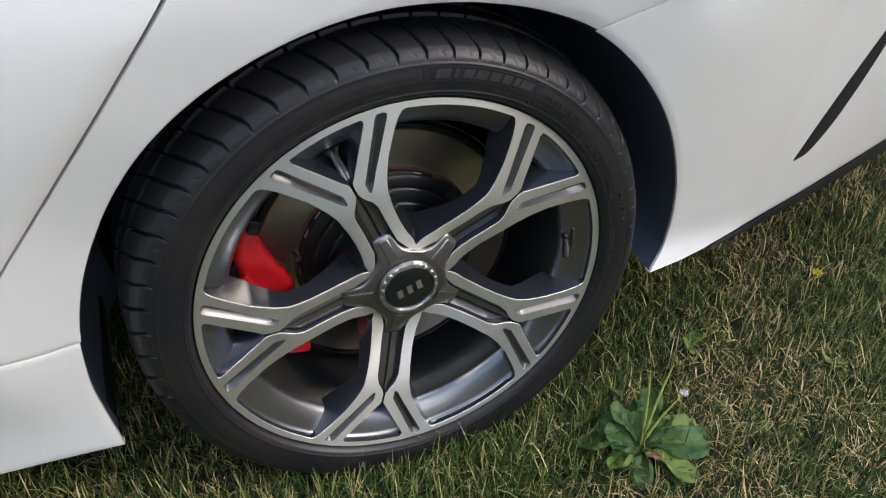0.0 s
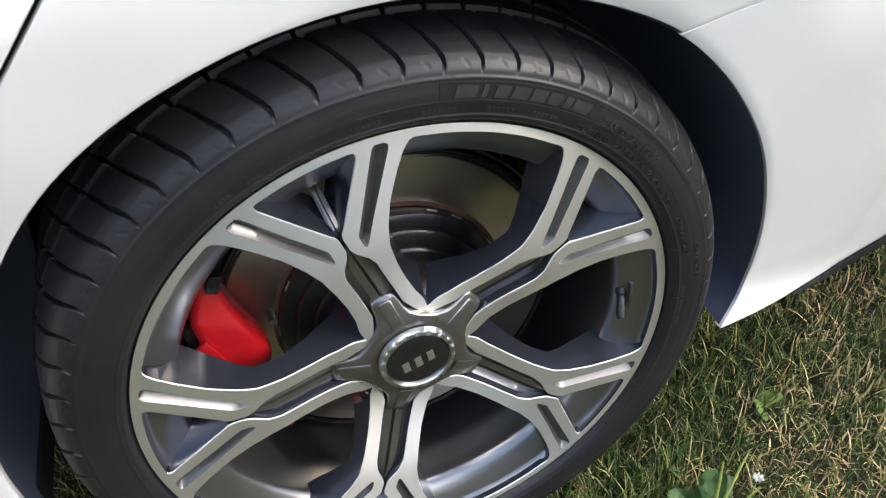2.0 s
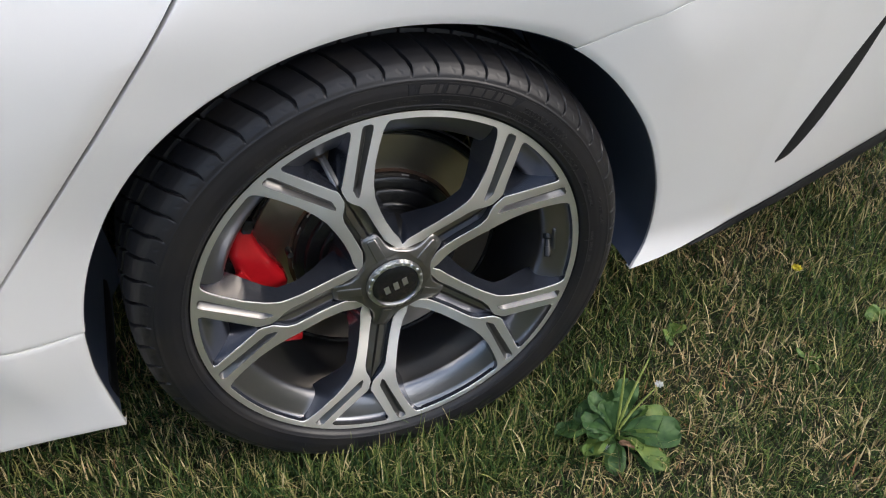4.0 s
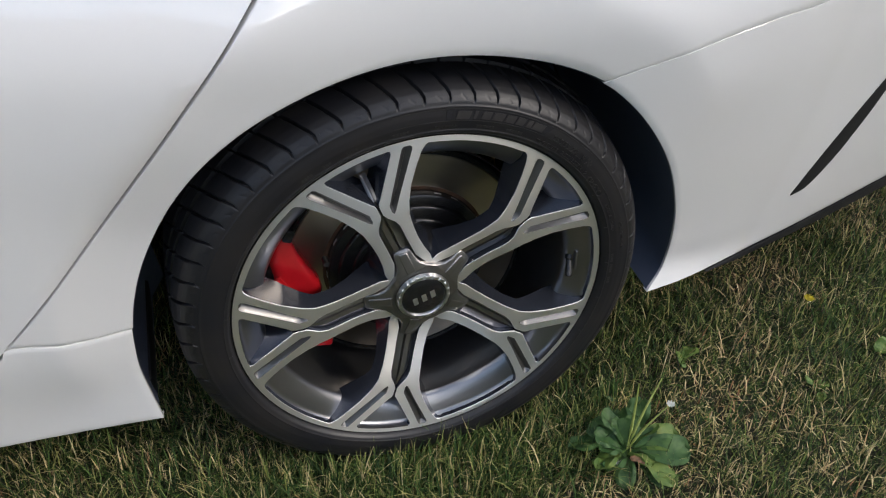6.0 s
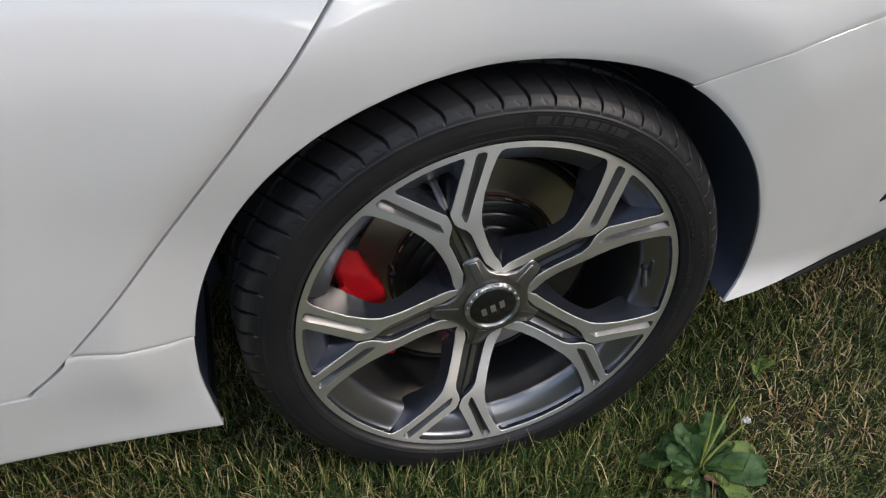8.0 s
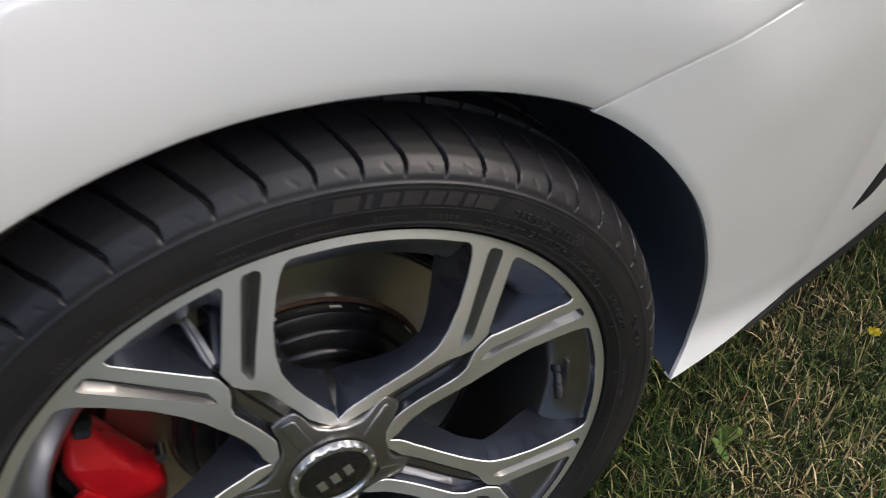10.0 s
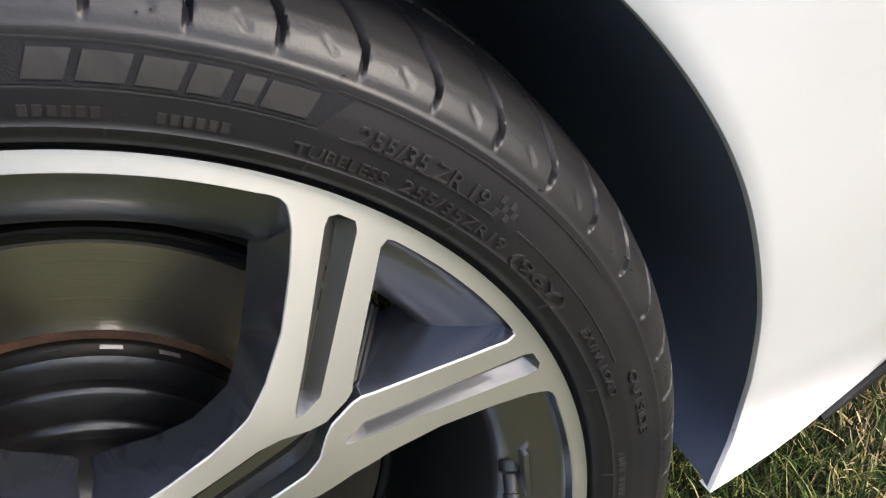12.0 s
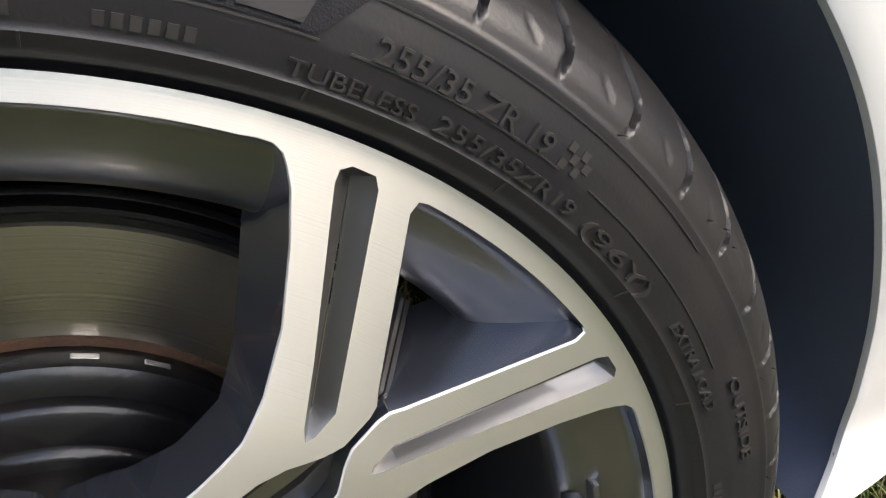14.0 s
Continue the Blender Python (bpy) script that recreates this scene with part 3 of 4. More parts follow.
# hub: star-shaped cover, toothed chrome ring and round emblem
part("hub", lathe([(0.02, 0.030), (0.06, 0.032), (0.075, 0.050), (0.078, 0.075)], 64), IRON, wheel)


def star(shrink):
    pts = []
    for k in range(5):
        for s, w_ in ((43, -29), (46, -24), (54, -17), (62, -14.2), (75, -13.0), (79.5, -11), (81, -7.5), (81, 7.5), (79.5, 11), (75, 13.0), (62, 14.2), (54, 17), (46, 24), (43, 29)):
            n = math.hypot(s, w_)
            pts.append(spoke_point(s * (1 - shrink / n * 0.7), w_ * (1 - shrink * 1.4 / max(abs(w_), 8)), k, 1))
    return pts


def star_y(x, z):
    r = math.hypot(x, z)
    return 0.0130 + 0.0115 * max(0, (r - 0.036) / 0.045) ** 1.1


rows = []
for sh, dy in ((1.6, 0.0), (0.5, 0.0008), (0.0, 0.0025), (0.0, 0.014)):
    rows.append([(x, star_y(x, z) + dy, z) for x, z in star(sh)])
cover_sides = ([v for r in rows for v in r], grid_faces(4, len(rows[0]), True))
top = filled([star(1.6)], star_y)
tmp = bpy.data.meshes.new("tmp")
tmp.from_pydata(cover_sides[0], [], cover_sides[1])
top.from_mesh(tmp)
bpy.data.meshes.remove(tmp)
bmesh.ops.remove_doubles(top, verts=top.verts, dist=1e-5)
bmesh.ops.recalc_face_normals(top, faces=top.faces)
cover = part("hub_cover", top, COVER, wheel, "grey five-armed hub cover")
for k in range(5):
    rows = []
    for grow, dy in ((0.0, -0.0002), (0.0, 0.0006), (-0.9, 0.0013), (-1.6, 0.0014)):
        ring = [(45 - grow, -6.4 - grow), (74 + grow, -6.0 - grow), (76 + grow, -4.0), (76 + grow, 4.0), (74 + grow, 6.0 + grow), (45 - grow, 6.4 + grow)]
        rows.append([(lambda q: (q[0], star_y(*q) - dy, q[1]))(spoke_point(s, w_, k, 1)) for s, w_ in ring])
    n = len(rows[0])
    part("arm_panel", ([v for r in rows for v in r], grid_faces(4, n, True) + [tuple(range(3 * n, 4 * n))]), COVER, wheel)
teeth, n = [], 120
profile = [(0.0385, 0.0145), (0.0375, 0.0105), (0.0365, 0.0085), (0.0345, 0.0078), (0.0325, 0.0082), (0.0315, 0.0105)]
for i, (r, y) in enumerate(profile):
    for j in range(n):
        a = 2 * math.pi * j / n
        cut = 0.0015 if (j % 6) < 2 and 0 < i < 4 else 0.0
        teeth.append((r * math.cos(a), y + cut, r * math.sin(a)))
part("cap_ring", (teeth, grid_faces(len(profile), n, True)), CHROME, wheel, "toothed chrome ring")
cap = part("centre_cap", lathe([(0.0318, 0.0108), (0.0300, 0.0094), (0.022, 0.0086), (0.010, 0.0081), (0.0005, 0.008)], 72), BLACK, wheel, "gloss black round cap")
# three plain silver shapes of the emblem, turned with the wheel
TILT_CAP = radians(21)


def emblem_shape(points):
    rows = []
    for lift in (0.0, 0.0007):
        rows.append([(x * math.cos(TILT_CAP) - z * math.sin(TILT_CAP), 0.0086 + 1.6 * (x * x + z * z) - lift - 0.0003, x * math.sin(TILT_CAP) + z * math.cos(TILT_CAP)) for x, z in points])
    n = len(points)
    return rows[0] + rows[1], grid_faces(2, n, True) + [tuple(range(n, 2 * n))]


for mid in (-0.013, 0.0, 0.013):
    part("emblem_bar", emblem_shape([(mid - 0.0042, -0.006), (mid + 0.0028, -0.006), (mid + 0.0042, 0.006), (mid - 0.0028, 0.006)]), EMBLEM, wheel)

# valve stem in its pocket of the barrel
va = radians(3.5)
valve_at = Vector((0.2235, 0.025, 0.012))
vz = Vector((-0.22, -0.62, -0.75)).normalized()
rows = []
for d, r in ((-0.004, 0.0062), (0.002, 0.0062), (0.004, 0.0042), (0.014, 0.0040), (0.0145, 0.0048), (0.026, 0.0048), (0.028, 0.0040), (0.0285, 0.0)):
    u = vz.orthogonal().normalized()
    v = vz.cross(u)
    rows.append([valve_at + vz * d + (u * math.cos(a) + v * math.sin(a)) * r for a in np.linspace(0, 2 * math.pi, 20, endpoint=False)])
part("valve_stem", ([p for r in rows for p in r], grid_faces(len(rows), 20, True)), STEM, wheel, "black valve stem with ribbed cap")
part("valve_pocket", box_bm((0.004, 0.030, 0.034), valve_at + Vector((0.006, 0.004, 0.0)), 0.0015, Matrix.Rotation(-va, 4, "Y")), BARREL, wheel)

# ---- tyre ----
SIDE = [(0.2535, 0.010), (0.2575, 0.0035), (0.2600, 0.0020), (0.2615, -0.0025), (0.2645, -0.0062), (0.2680, -0.0080), (0.2690, -0.0088), (0.2700, -0.0082), (0.2740, -0.0088), (0.2800, -0.0096), (0.2880, -0.0092),
        (0.2960, -0.0078), (0.2985, -0.0080), (0.2995, -0.0066), (0.3040, -0.0052), (0.3090, -0.0020), (0.3140, 0.0030), (0.3190, 0.0100), (0.3230, 0.0180), (0.3262, 0.0290), (0.3285, 0.0430), (0.3302, 0.0600), (0.3316, 0.0760),
        (0.3324, 0.0940), (0.3328, 0.1150), (0.3328, 0.1300)]


def side_depth(r):
    """Depth of the outer sidewall at a radius."""
    a = [p for p in SIDE if p[0] < 0.315]
    return float(np.interp(r, [p[0] for p in a], [p[1] for p in a]))


def tyre_mesh():
    n = 2232
    line = even(SIDE[:14], 44).tolist() + even(SIDE[13:], 92)[1:].tolist()
    run = np.r_[0, np.cumsum(np.linalg.norm(np.diff(np.array(line), axis=0), axis=1))]
    start = run[43]
    a = np.arange(n) * 2 * math.pi / n
    pitch = 2 * math.pi / 62
    verts = np.zeros((len(line), n, 3))
    for i, (r, y) in enumerate(line):
        d = run[i] - start
        cut = np.zeros(n)
        if d > 0.002:
            # lateral grooves that sweep back as they cross the shoulder
            sweep = 0.62 * max(d - 0.012, 0) ** 1.1 / 0.33 - 0.004 * math.sin(min(d, 0.03) * 105)
            wob = a - sweep + 0.012 * np.sin(a * 5.0)
            ph = (wob / pitch + 0.5) % 1.0 - 0.5
            width = 0.0008 + 0.0008 * min(max((d - 0.002) / 0.02, 0), 1)
            dist = np.abs(ph) * pitch * r
            depth = 0.0058 * min((d - 0.002) / 0.012, 1.0)
            cut = depth * np.clip(2.2 - 1.6 * dist / width, 0, 1)
            # small wear marks between them
            if 0.008 < d < 0.012:
                ph2 = (wob / pitch + 0.05) % 1.0 - 0.5
                cut = np.maximum(cut, 0.0007 * np.clip(2 - np.abs(ph2 * pitch * r - (d - 0.010) * 1.2) / 0.0009, 0, 1))
            if 0.066 < d < 0.074 or 0.098 < d < 0.108:
                cut = np.maximum(cut, 0.006)
        lean = min(max(d / 0.03, 0), 1)
        rr = r - cut * (0.35 + 0.65 * lean)
        yy = y + cut * (0.9 - 0.9 * lean)
        flat = np.maximum(0.0, -0.3190 - rr * np.sin(a))
        verts[i, :, 0], verts[i, :, 1], verts[i, :, 2] = rr * np.cos(a), yy - flat * 0.25, rr * np.sin(a) + flat
    return verts.reshape(-1, 3).tolist(), grid_faces(len(line), n, True)


tyre = part("tyre", tyre_mesh(), RUBBER, wheel, "black low-profile tyre with directional shoulder grooves")
inner_profile = [(0.3327, 0.130), (0.3320, 0.17), (0.3282, 0.205), (0.318, 0.235), (0.304, 0.254), (0.283, 0.260), (0.262, 0.252), (0.247, 0.244)]
part("tyre_inner_half", lathe(inner_profile, 160), RUBBER, wheel)


def bent(verts, faces, r0, mid, lift=0.0, width=0.0):
    """Lays flat (along, up, out) shapes round the sidewall: r0 is the foot's radius, mid the middle angle in degrees."""
    out = []
    for x, y, h in verts:
        r = r0 + y
        a = radians(mid) - (x - width / 2) / (r0 + 0.004)
        out.append((r * math.cos(a), side_depth(r) - h - lift, r * math.sin(a)))
    return out, faces


def writing(text, size, from_deg, to_deg, r0, name="sidewall_letter"):
    """Raised characters in the built-in font, stretched between two angles."""
    cu = bpy.data.curves.new("text", "FONT")
    cu.body, cu.size, cu.extrude, cu.resolution_u = text, size, 0.0010, 3
    ob = new("text", cu)
    me = bpy.data.meshes.new_from_object(ob.evaluated_get(bpy.context.evaluated_depsgraph_get()))
    vs = np.array([v.co[:] for v in me.vertices])
    fs = [tuple(p.vertices) for p in me.polygons]
    bpy.data.objects.remove(ob)
    bpy.data.curves.remove(cu)
    bpy.data.meshes.remove(me)
    span = radians(from_deg - to_deg) * (r0 + 0.004)
    x0, x1 = vs[:, 0].min(), vs[:, 0].max()
    vs[:, 0] = (vs[:, 0] - x0) * span / (x1 - x0)
    v, f = bent([tuple(p) for p in vs], fs, r0, (from_deg + to_deg) / 2, 0.0003, span)
    # one object for each character
    root = list(range(len(v)))

    def find(i):
        while root[i] != i:
            i = root[i]
        return i
    for q in f:
        for i in q[1:]:
            root[find(i)] = find(q[0])
    groups = {}
    for q in f:
        groups.setdefault(find(q[0]), []).append(q)
    for qs in groups.values():
        used = sorted({i for q in qs for i in q})
        at = {i: n for n, i in enumerate(used)}
        part(name, ([v[i] for i in used], [tuple(at[i] for i in q) for q in qs]), RAISED, tyre, smooth=False)


def patch(points, h, name, mat, r0, mid, step=0.003):
    """A raised flat shape (along, up) laid round the sidewall."""
    loop = dense(points, step)
    bm = filled([[(x, z) for x, z in loop]], lambda x, z: 0.0)
    vs = [(v.co.x, v.co.z, h) for v in bm.verts]
    bm.verts.index_update()
    fs = [tuple(v.index for v in f.verts) for f in bm.faces]
    bm.free()
    o = len(vs)
    n = len(loop)
    vs += [(x, z, h) for x, z in loop] + [(x, z, -0.0005) for x, z in loop]
    fs += [(o + i, o + (i + 1) % n, o + n + (i + 1) % n, o + n + i) for i in range(n)]
    return part(name, bent(vs, fs, r0, mid), mat, tyre, smooth=False)


writing("255/35 ZR 19", 0.0095, 57.3, 45.0, 0.2815)
writing("TUBELESS", 0.0066, 61.4, 53.6, 0.2708)
writing("255/35ZR19", 0.0072, 52.2, 40.6, 0.2712)
writing("(96Y)", 0.0078, 39.2, 30.6, 0.2708)
writing("EXTRA LOAD", 0.0060, 26.5, 16.2, 0.2735)
writing("OUTSIDE", 0.0066, 18.0, 8.8, 0.2855)
# maker's name: a dark ribbed field with plain slanted blocks
field_len = radians(87.0 - 58.6) * 0.29
patch([(-field_len / 2, 0), (field_len / 2 - 0.010, 0), (field_len / 2, 0.0125), (-field_len / 2, 0.0125)], 0.0006, "maker_field", FIELD, 0.2826, 72.8)
MAKER_BLOCKS = [(83.0, 0.0171), (80.03, 0.0042), (77.23, 0.0115), (74.08, 0.014), (70.86, 0.0128), (68.01, 0.0109), (65.45, 0.0069), (62.76, 0.0165)]
for mid, wide in MAKER_BLOCKS:
    patch([(-wide / 2 - 0.0012, 0), (wide / 2 - 0.0012, 0), (wide / 2 + 0.0012, 0.0092), (-wide / 2 + 0.0012, 0.0092)], 0.0012, "maker_block", RAISED, 0.2842, mid)
for a, l in ((86.8, 0.030), (76.4, 0.026), (68.2, 0.026), (98.0, 0.022), (110.5, 0.018), (117, 0.016), (123, 0.018), (5.0, 0.02), (1.0, 0.02), (-3.5, 0.016)):
    for j in range(int(l / 0.0042)):
        patch([(0, 0), (0.0026, 0), (0.0026, 0.0036), (0, 0.0036)], 0.0005, "small_bar", RAISED, 0.2722, a + (l / 2 - j * 0.0042) * 200)
for a in np.arange(-38, 200, 14.0):
    patch([(0, 0), (0.0007, 0), (0.0007, 0.0045), (0, 0.0045)], 0.0006, "mould_rib", RAISED, 0.2645, a)
for r, a0, a1 in ((0.2806, 58.6, 43.5), (0.2957, 60.0, 30.0), (0.2957, 100.0, 61.0), (0.2812, 100.0, 60.0), (0.2815, 41.0, 20.0)):
    span = radians(a0 - a1) * r
    patch([(-span / 2, 0), (span / 2, 0), (span / 2, 0.0006), (-span / 2, 0.0006)], 0.0006, "mould_line", RAISED, r, (a0 + a1) / 2)
rng = random.Random(5)
for a, r in [(rng.uniform(-20, 150), rng.uniform(0.298, 0.310)) for _ in range(24)]:
    h = rng.uniform(0.002, 0.005)
    c = Vector((r * math.cos(radians(a)), side_depth(r), r * math.sin(radians(a))))
    o = Vector((math.cos(radians(a)) * 0.3, -1, math.sin(radians(a)) * 0.3)).normalized() * h
    e = Vector((-math.sin(radians(a)), 0, math.cos(radians(a)))) * 0.0004
    part("rubber_hair", ([c + e, c - e, c + e.cross(o).normalized() * 0.0005, c + o], [(0, 1, 3), (1, 2, 3), (2, 0, 3)]), RUBBER, tyre)
# chequered flag block beside the size
for i in range(4):
    for j in range(3):
        if (i + j) % 2 == 0:
            patch([(0, 0), (0.0028, 0), (0.0028, 0.0028), (0, 0.0028)], 0.0006, "flag_block", RAISED, 0.2815 + j * 0.0029, 44.0 - i * 0.58)

# ---- brake ----
disc = part("brake_disc", lathe([(0.119, 0.1002), (0.1225, 0.1000), (0.150, 0.0998), (0.171, 0.1000), (0.1722, 0.1012), (0.1722, 0.110), (0.160, 0.1105), (0.160, 0.118), (0.1722, 0.1185), (0.1722, 0.1275), (0.12, 0.128)], 160), STEEL, car, "worn steel brake disc")
part("disc_hat", lathe([(0.03, 0.072), (0.082, 0.072), (0.0845, 0.0735), (0.086, 0.076), (0.101, 0.077), (0.1035, 0.079), (0.105, 0.083), (0.113, 0.0845), (0.1165, 0.0865), (0.1175, 0.090), (0.1180, 0.0985)], 120), IRON, disc, "black disc hat")
part("rust_ring", lathe([(0.1178, 0.0992), (0.1205, 0.0994), (0.1225, 0.0998)], 120), RUST, disc, "thin rusty ring")
part("edge_ring", lathe([(0.1728, 0.1005), (0.1735, 0.0990), (0.1765, 0.0988), (0.1772, 0.1000), (0.1792, 0.1002), (0.1800, 0.1020), (0.1800, 0.125)], 120), IRON, disc, "black coated outer ring")
part("shield_lip", lathe([(0.1838, 0.1004), (0.1845, 0.0998), (0.1850, 0.1004), (0.1852, 0.106)], 90, 15, 160), CHROME, disc, "thin bright shield lip")
for i in range(26):
    a = radians(i * 360 / 26)
    part("vent_mark", box_bm((0.0022, 0.0035, 0.011), (0.1168 * math.cos(a), 0.0925, 0.1168 * math.sin(a)), 0.0005, Matrix.Rotation(-a, 4, "Y")), CHROME if i % 3 else IRON, disc, smooth=False)


def caliper_mesh():
    rows = []
    n = 28
    angs = np.linspace(145, 199, 40)
    for a in angs:
        r_in = float(np.interp(a, [145, 149, 154, 161, 168, 174, 180, 186, 192, 199], [0.200, 0.193, 0.181, 0.161, 0.143, 0.133, 0.129, 0.132, 0.145, 0.180]))
        r_out = float(np.interp(a, [145, 148, 153, 164, 170, 182, 192, 199], [0.2015, 0.204, 0.2065, 0.2060, 0.198, 0.190, 0.184, 0.181]))
        front = float(np.interp(a, [145, 152, 162, 176, 188, 199], [0.074, 0.065, 0.057, 0.054, 0.058, 0.074]))
        rm, rh, ym, yh = (r_in + r_out) / 2, (r_out - r_in) / 2, (front + 0.098) / 2, (0.098 - front) / 2
        row = []
        for j in range(n):
            b = 2 * math.pi * j / n
            cx, cy = math.cos(b), math.sin(b)
            p = 0.55
            row.append(((rm + rh * math.copysign(abs(cx) ** p, cx)) * math.cos(radians(a)), ym + yh * math.copysign(abs(cy) ** p, cy), (rm + rh * math.copysign(abs(cx) ** p, cx)) * math.sin(radians(a))))
        rows.append(row)
    m = len(angs)
    return [v for r in rows for v in r], grid_faces(m, n, True) + [tuple(range(n)), tuple(range((m - 1) * n, m * n))]


caliper = part("brake_caliper", caliper_mesh(), RED, car, "glossy red brake caliper")
part("caliper_rib", box_bm((0.030, 0.006, 0.012), (0.186 * math.cos(radians(172)), 0.0535, 0.186 * math.sin(radians(172))), 0.002, Matrix.Rotation(radians(60), 4, "Y")), RED, caliper)
part("caliper_clip", box_bm((0.013, 0.014, 0.020), (-0.1696, 0.064, 0.1007), 0.003, Matrix.Rotation(radians(20), 4, "Y")), IRON, caliper, "black clip")
part("caliper_bracket", box_bm((0.018, 0.022, 0.030), (-0.1953, 0.076, 0.0346), 0.006, Matrix.Rotation(radians(-12), 4, "Y")), IRON, caliper, "black iron bracket")
part("caliper_lug", box_bm((0.030, 0.020, 0.016), (-0.1322, 0.085, -0.1130), 0.004, Matrix.Rotation(radians(10), 4, "Y")), RED, caliper)
part("bleed_screw", lathe([(0.0, 0.046), (0.004, 0.046), (0.0045, 0.05), (0.0045, 0.06)], 10, centre=(-0.125, 0.055)), IRON, caliper)
part("knuckle", box_bm((0.10, 0.10, 0.24), (-0.03, 0.20, 0.0), 0.02), IRON, car)
part("axle_arm", box_bm((0.30, 0.5, 0.05), (-0.10, 0.45, -0.06), 0.02), IRON, car)
part("dust_shield", lathe([(0.06, 0.135), (0.165, 0.137), (0.170, 0.133)], 60, 60, 330), IRON, car)

# ---- the lawn ----
def lawn_z(x, y):
    """Height of the soil: it rises a little behind the wheel."""
    s = 0.012 * math.tanh(x / 0.75)
    n = noise.noise(Vector((x * 1.7, y * 1.7, 3.0))) * 0.010 + noise.noise(Vector((x * 7, y * 7, 1.0))) * 0.004
    return s + n * min(1.0, 0.3 + math.hypot(x, y - 0.1)) - 0.002


def ground_sheet():
    xs = sorted(set(np.round(np.r_[np.linspace(-2, 2.4, 111), -np.geomspace(2.2, 900, 26), np.geomspace(2.6, 900, 26)], 3).tolist()))
    ys = sorted(set(np.round(np.r_[np.linspace(-1.6, 2.4, 101), -np.geomspace(1.8, 900, 26), np.geomspace(2.6, 900, 26)], 3).tolist()))
    return [(x, y, lawn_z(x, y)) for y in ys for x in xs], grid_faces(len(ys), len(xs))


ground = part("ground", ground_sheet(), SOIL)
tagged(ground, "mown lawn soil with dry thatch, darkened for the shade between the blades", "ground", kind="structure")


def blades(count, area, length, width, seed, lean=0.55, keep=None):
    rng = np.random.default_rng(seed)
    verts, faces = [], []
    x0, x1, y0, y1 = area
    xs, ys = rng.uniform(x0, x1, count), rng.uniform(y0, y1, count)
    ln = rng.uniform(*length, count) * rng.uniform(0.6, 1.0, count)
    wd = rng.uniform(*width, count)
    turn, side, curl = rng.uniform(0, 2 * math.pi, count), rng.uniform(0, lean, count), rng.uniform(-0.3, 0.9, count)
    for i in range(count):
        x, y = xs[i], ys[i]
        if keep and not keep(x, y):
            continue
        if math.hypot(x - 0.306, y + 0.107) < 0.05 and lean < 1.4:
            continue
        if abs(x) < 0.17 and 0.0 < y < 0.25:
            continue
        c, s = math.cos(turn[i]), math.sin(turn[i])
        z = lawn_z(x, y) - 0.003
        o = len(verts)
        t, hgt, out = side[i], 0.0, 0.0
        seg = ln[i] / 3
        px, pz = 0.0, 0.0
        w_ = wd[i] / 2
        for j in range(4):
            ww = w_ * (1.0, 0.95, 0.7, 0.0)[j]
            if j < 3:
                verts.append((x + px * c - ww * s, y + px * s + ww * c, z + pz))
                verts.append((x + px * c + ww * s, y + px * s - ww * c, z + pz))
            else:
                verts.append((x + px * c, y + px * s, z + pz))
            px, pz = px + seg * math.sin(t), pz + seg * math.cos(t)
            t += curl[i] * 0.75
        faces += [(o, o + 1, o + 3, o + 2), (o + 2, o + 3, o + 5, o + 4), (o + 4, o + 5, o + 6)]
    return verts, faces


def tuft(x, y, scale, seed):
    return noise.noise(Vector((x * scale, y * scale, seed)))


NEAR, MID, FAR = (-1.1, 1.3, -0.55, 0.75), (-1.6, 2.4, -0.9, 2.2), (-4, 6, -3, 7)
GREEN_PATCH = lambda x, y: tuft(x, y, 4.5, 2.0) + 0.5 * tuft(x, y, 11, 4.0)
tagged(part("thatch", blades(72000, NEAR, (0.02, 0.07), (0.0008, 0.0020), 10, 1.75), THATCH), "matted dry thatch lying in the lawn, coloured dark for shade", "grass", kind="stuff")
tagged(part("lying_grass", blades(62000, NEAR, (0.03, 0.075), (0.0009, 0.0022), 11, 1.5), GRASS), "short lawn grass lying this way and that", "grass", kind="stuff")
tagged(part("grass_blades", blades(50000, NEAR, (0.028, 0.062), (0.0010, 0.0023), 16, 1.25, lambda x, y: GREEN_PATCH(x, y) > -0.25), GRASS), "short mown lawn grass, green with dry blades", "grass", kind="stuff")
tagged(part("grass_clumps", blades(30000, NEAR, (0.045, 0.088), (0.0012, 0.0027), 12, 1.0, lambda x, y: GREEN_PATCH(x, y) > 0.12 or (x < 0.25 and -0.16 < y < 0.3)), GRASS), "longer green grass clumps in the lawn", "grass", kind="stuff")
tagged(part("dry_stubble", blades(30000, NEAR, (0.022, 0.06), (0.0013, 0.0032), 13, 1.2, lambda x, y: GREEN_PATCH(x, y) < 0.10), STRAW), "straw-coloured cut stubble in the lawn", "grass", kind="stuff")
tagged(part("tyre_side_grass", blades(5200, (-0.55, 0.42, -0.13, 0.01), (0.055, 0.105), (0.0012, 0.0028), 17, 0.7, lambda x, y: abs(x) < 0.36 + 0.2 * tuft(x, y, 9, 5.0)), GRASS), "longer grass left standing along the tyre", "grass", kind="stuff")
NOT_NEAR = lambda x, y: not (NEAR[0] < x < NEAR[1] and NEAR[2] < y < NEAR[3])
NOT_MID = lambda x, y: not (MID[0] < x < MID[1] and MID[2] < y < MID[3])
tagged(part("grass_beyond", blades(60000, MID, (0.04, 0.085), (0.003, 0.005), 14, 1.0, NOT_NEAR), GRASS), "mown lawn beyond the car", "grass", kind="stuff")
tagged(part("grass_far", blades(26000, FAR, (0.05, 0.10), (0.008, 0.016), 15, 0.8, NOT_MID), GRASS), "mown lawn farther off", "grass", kind="stuff")


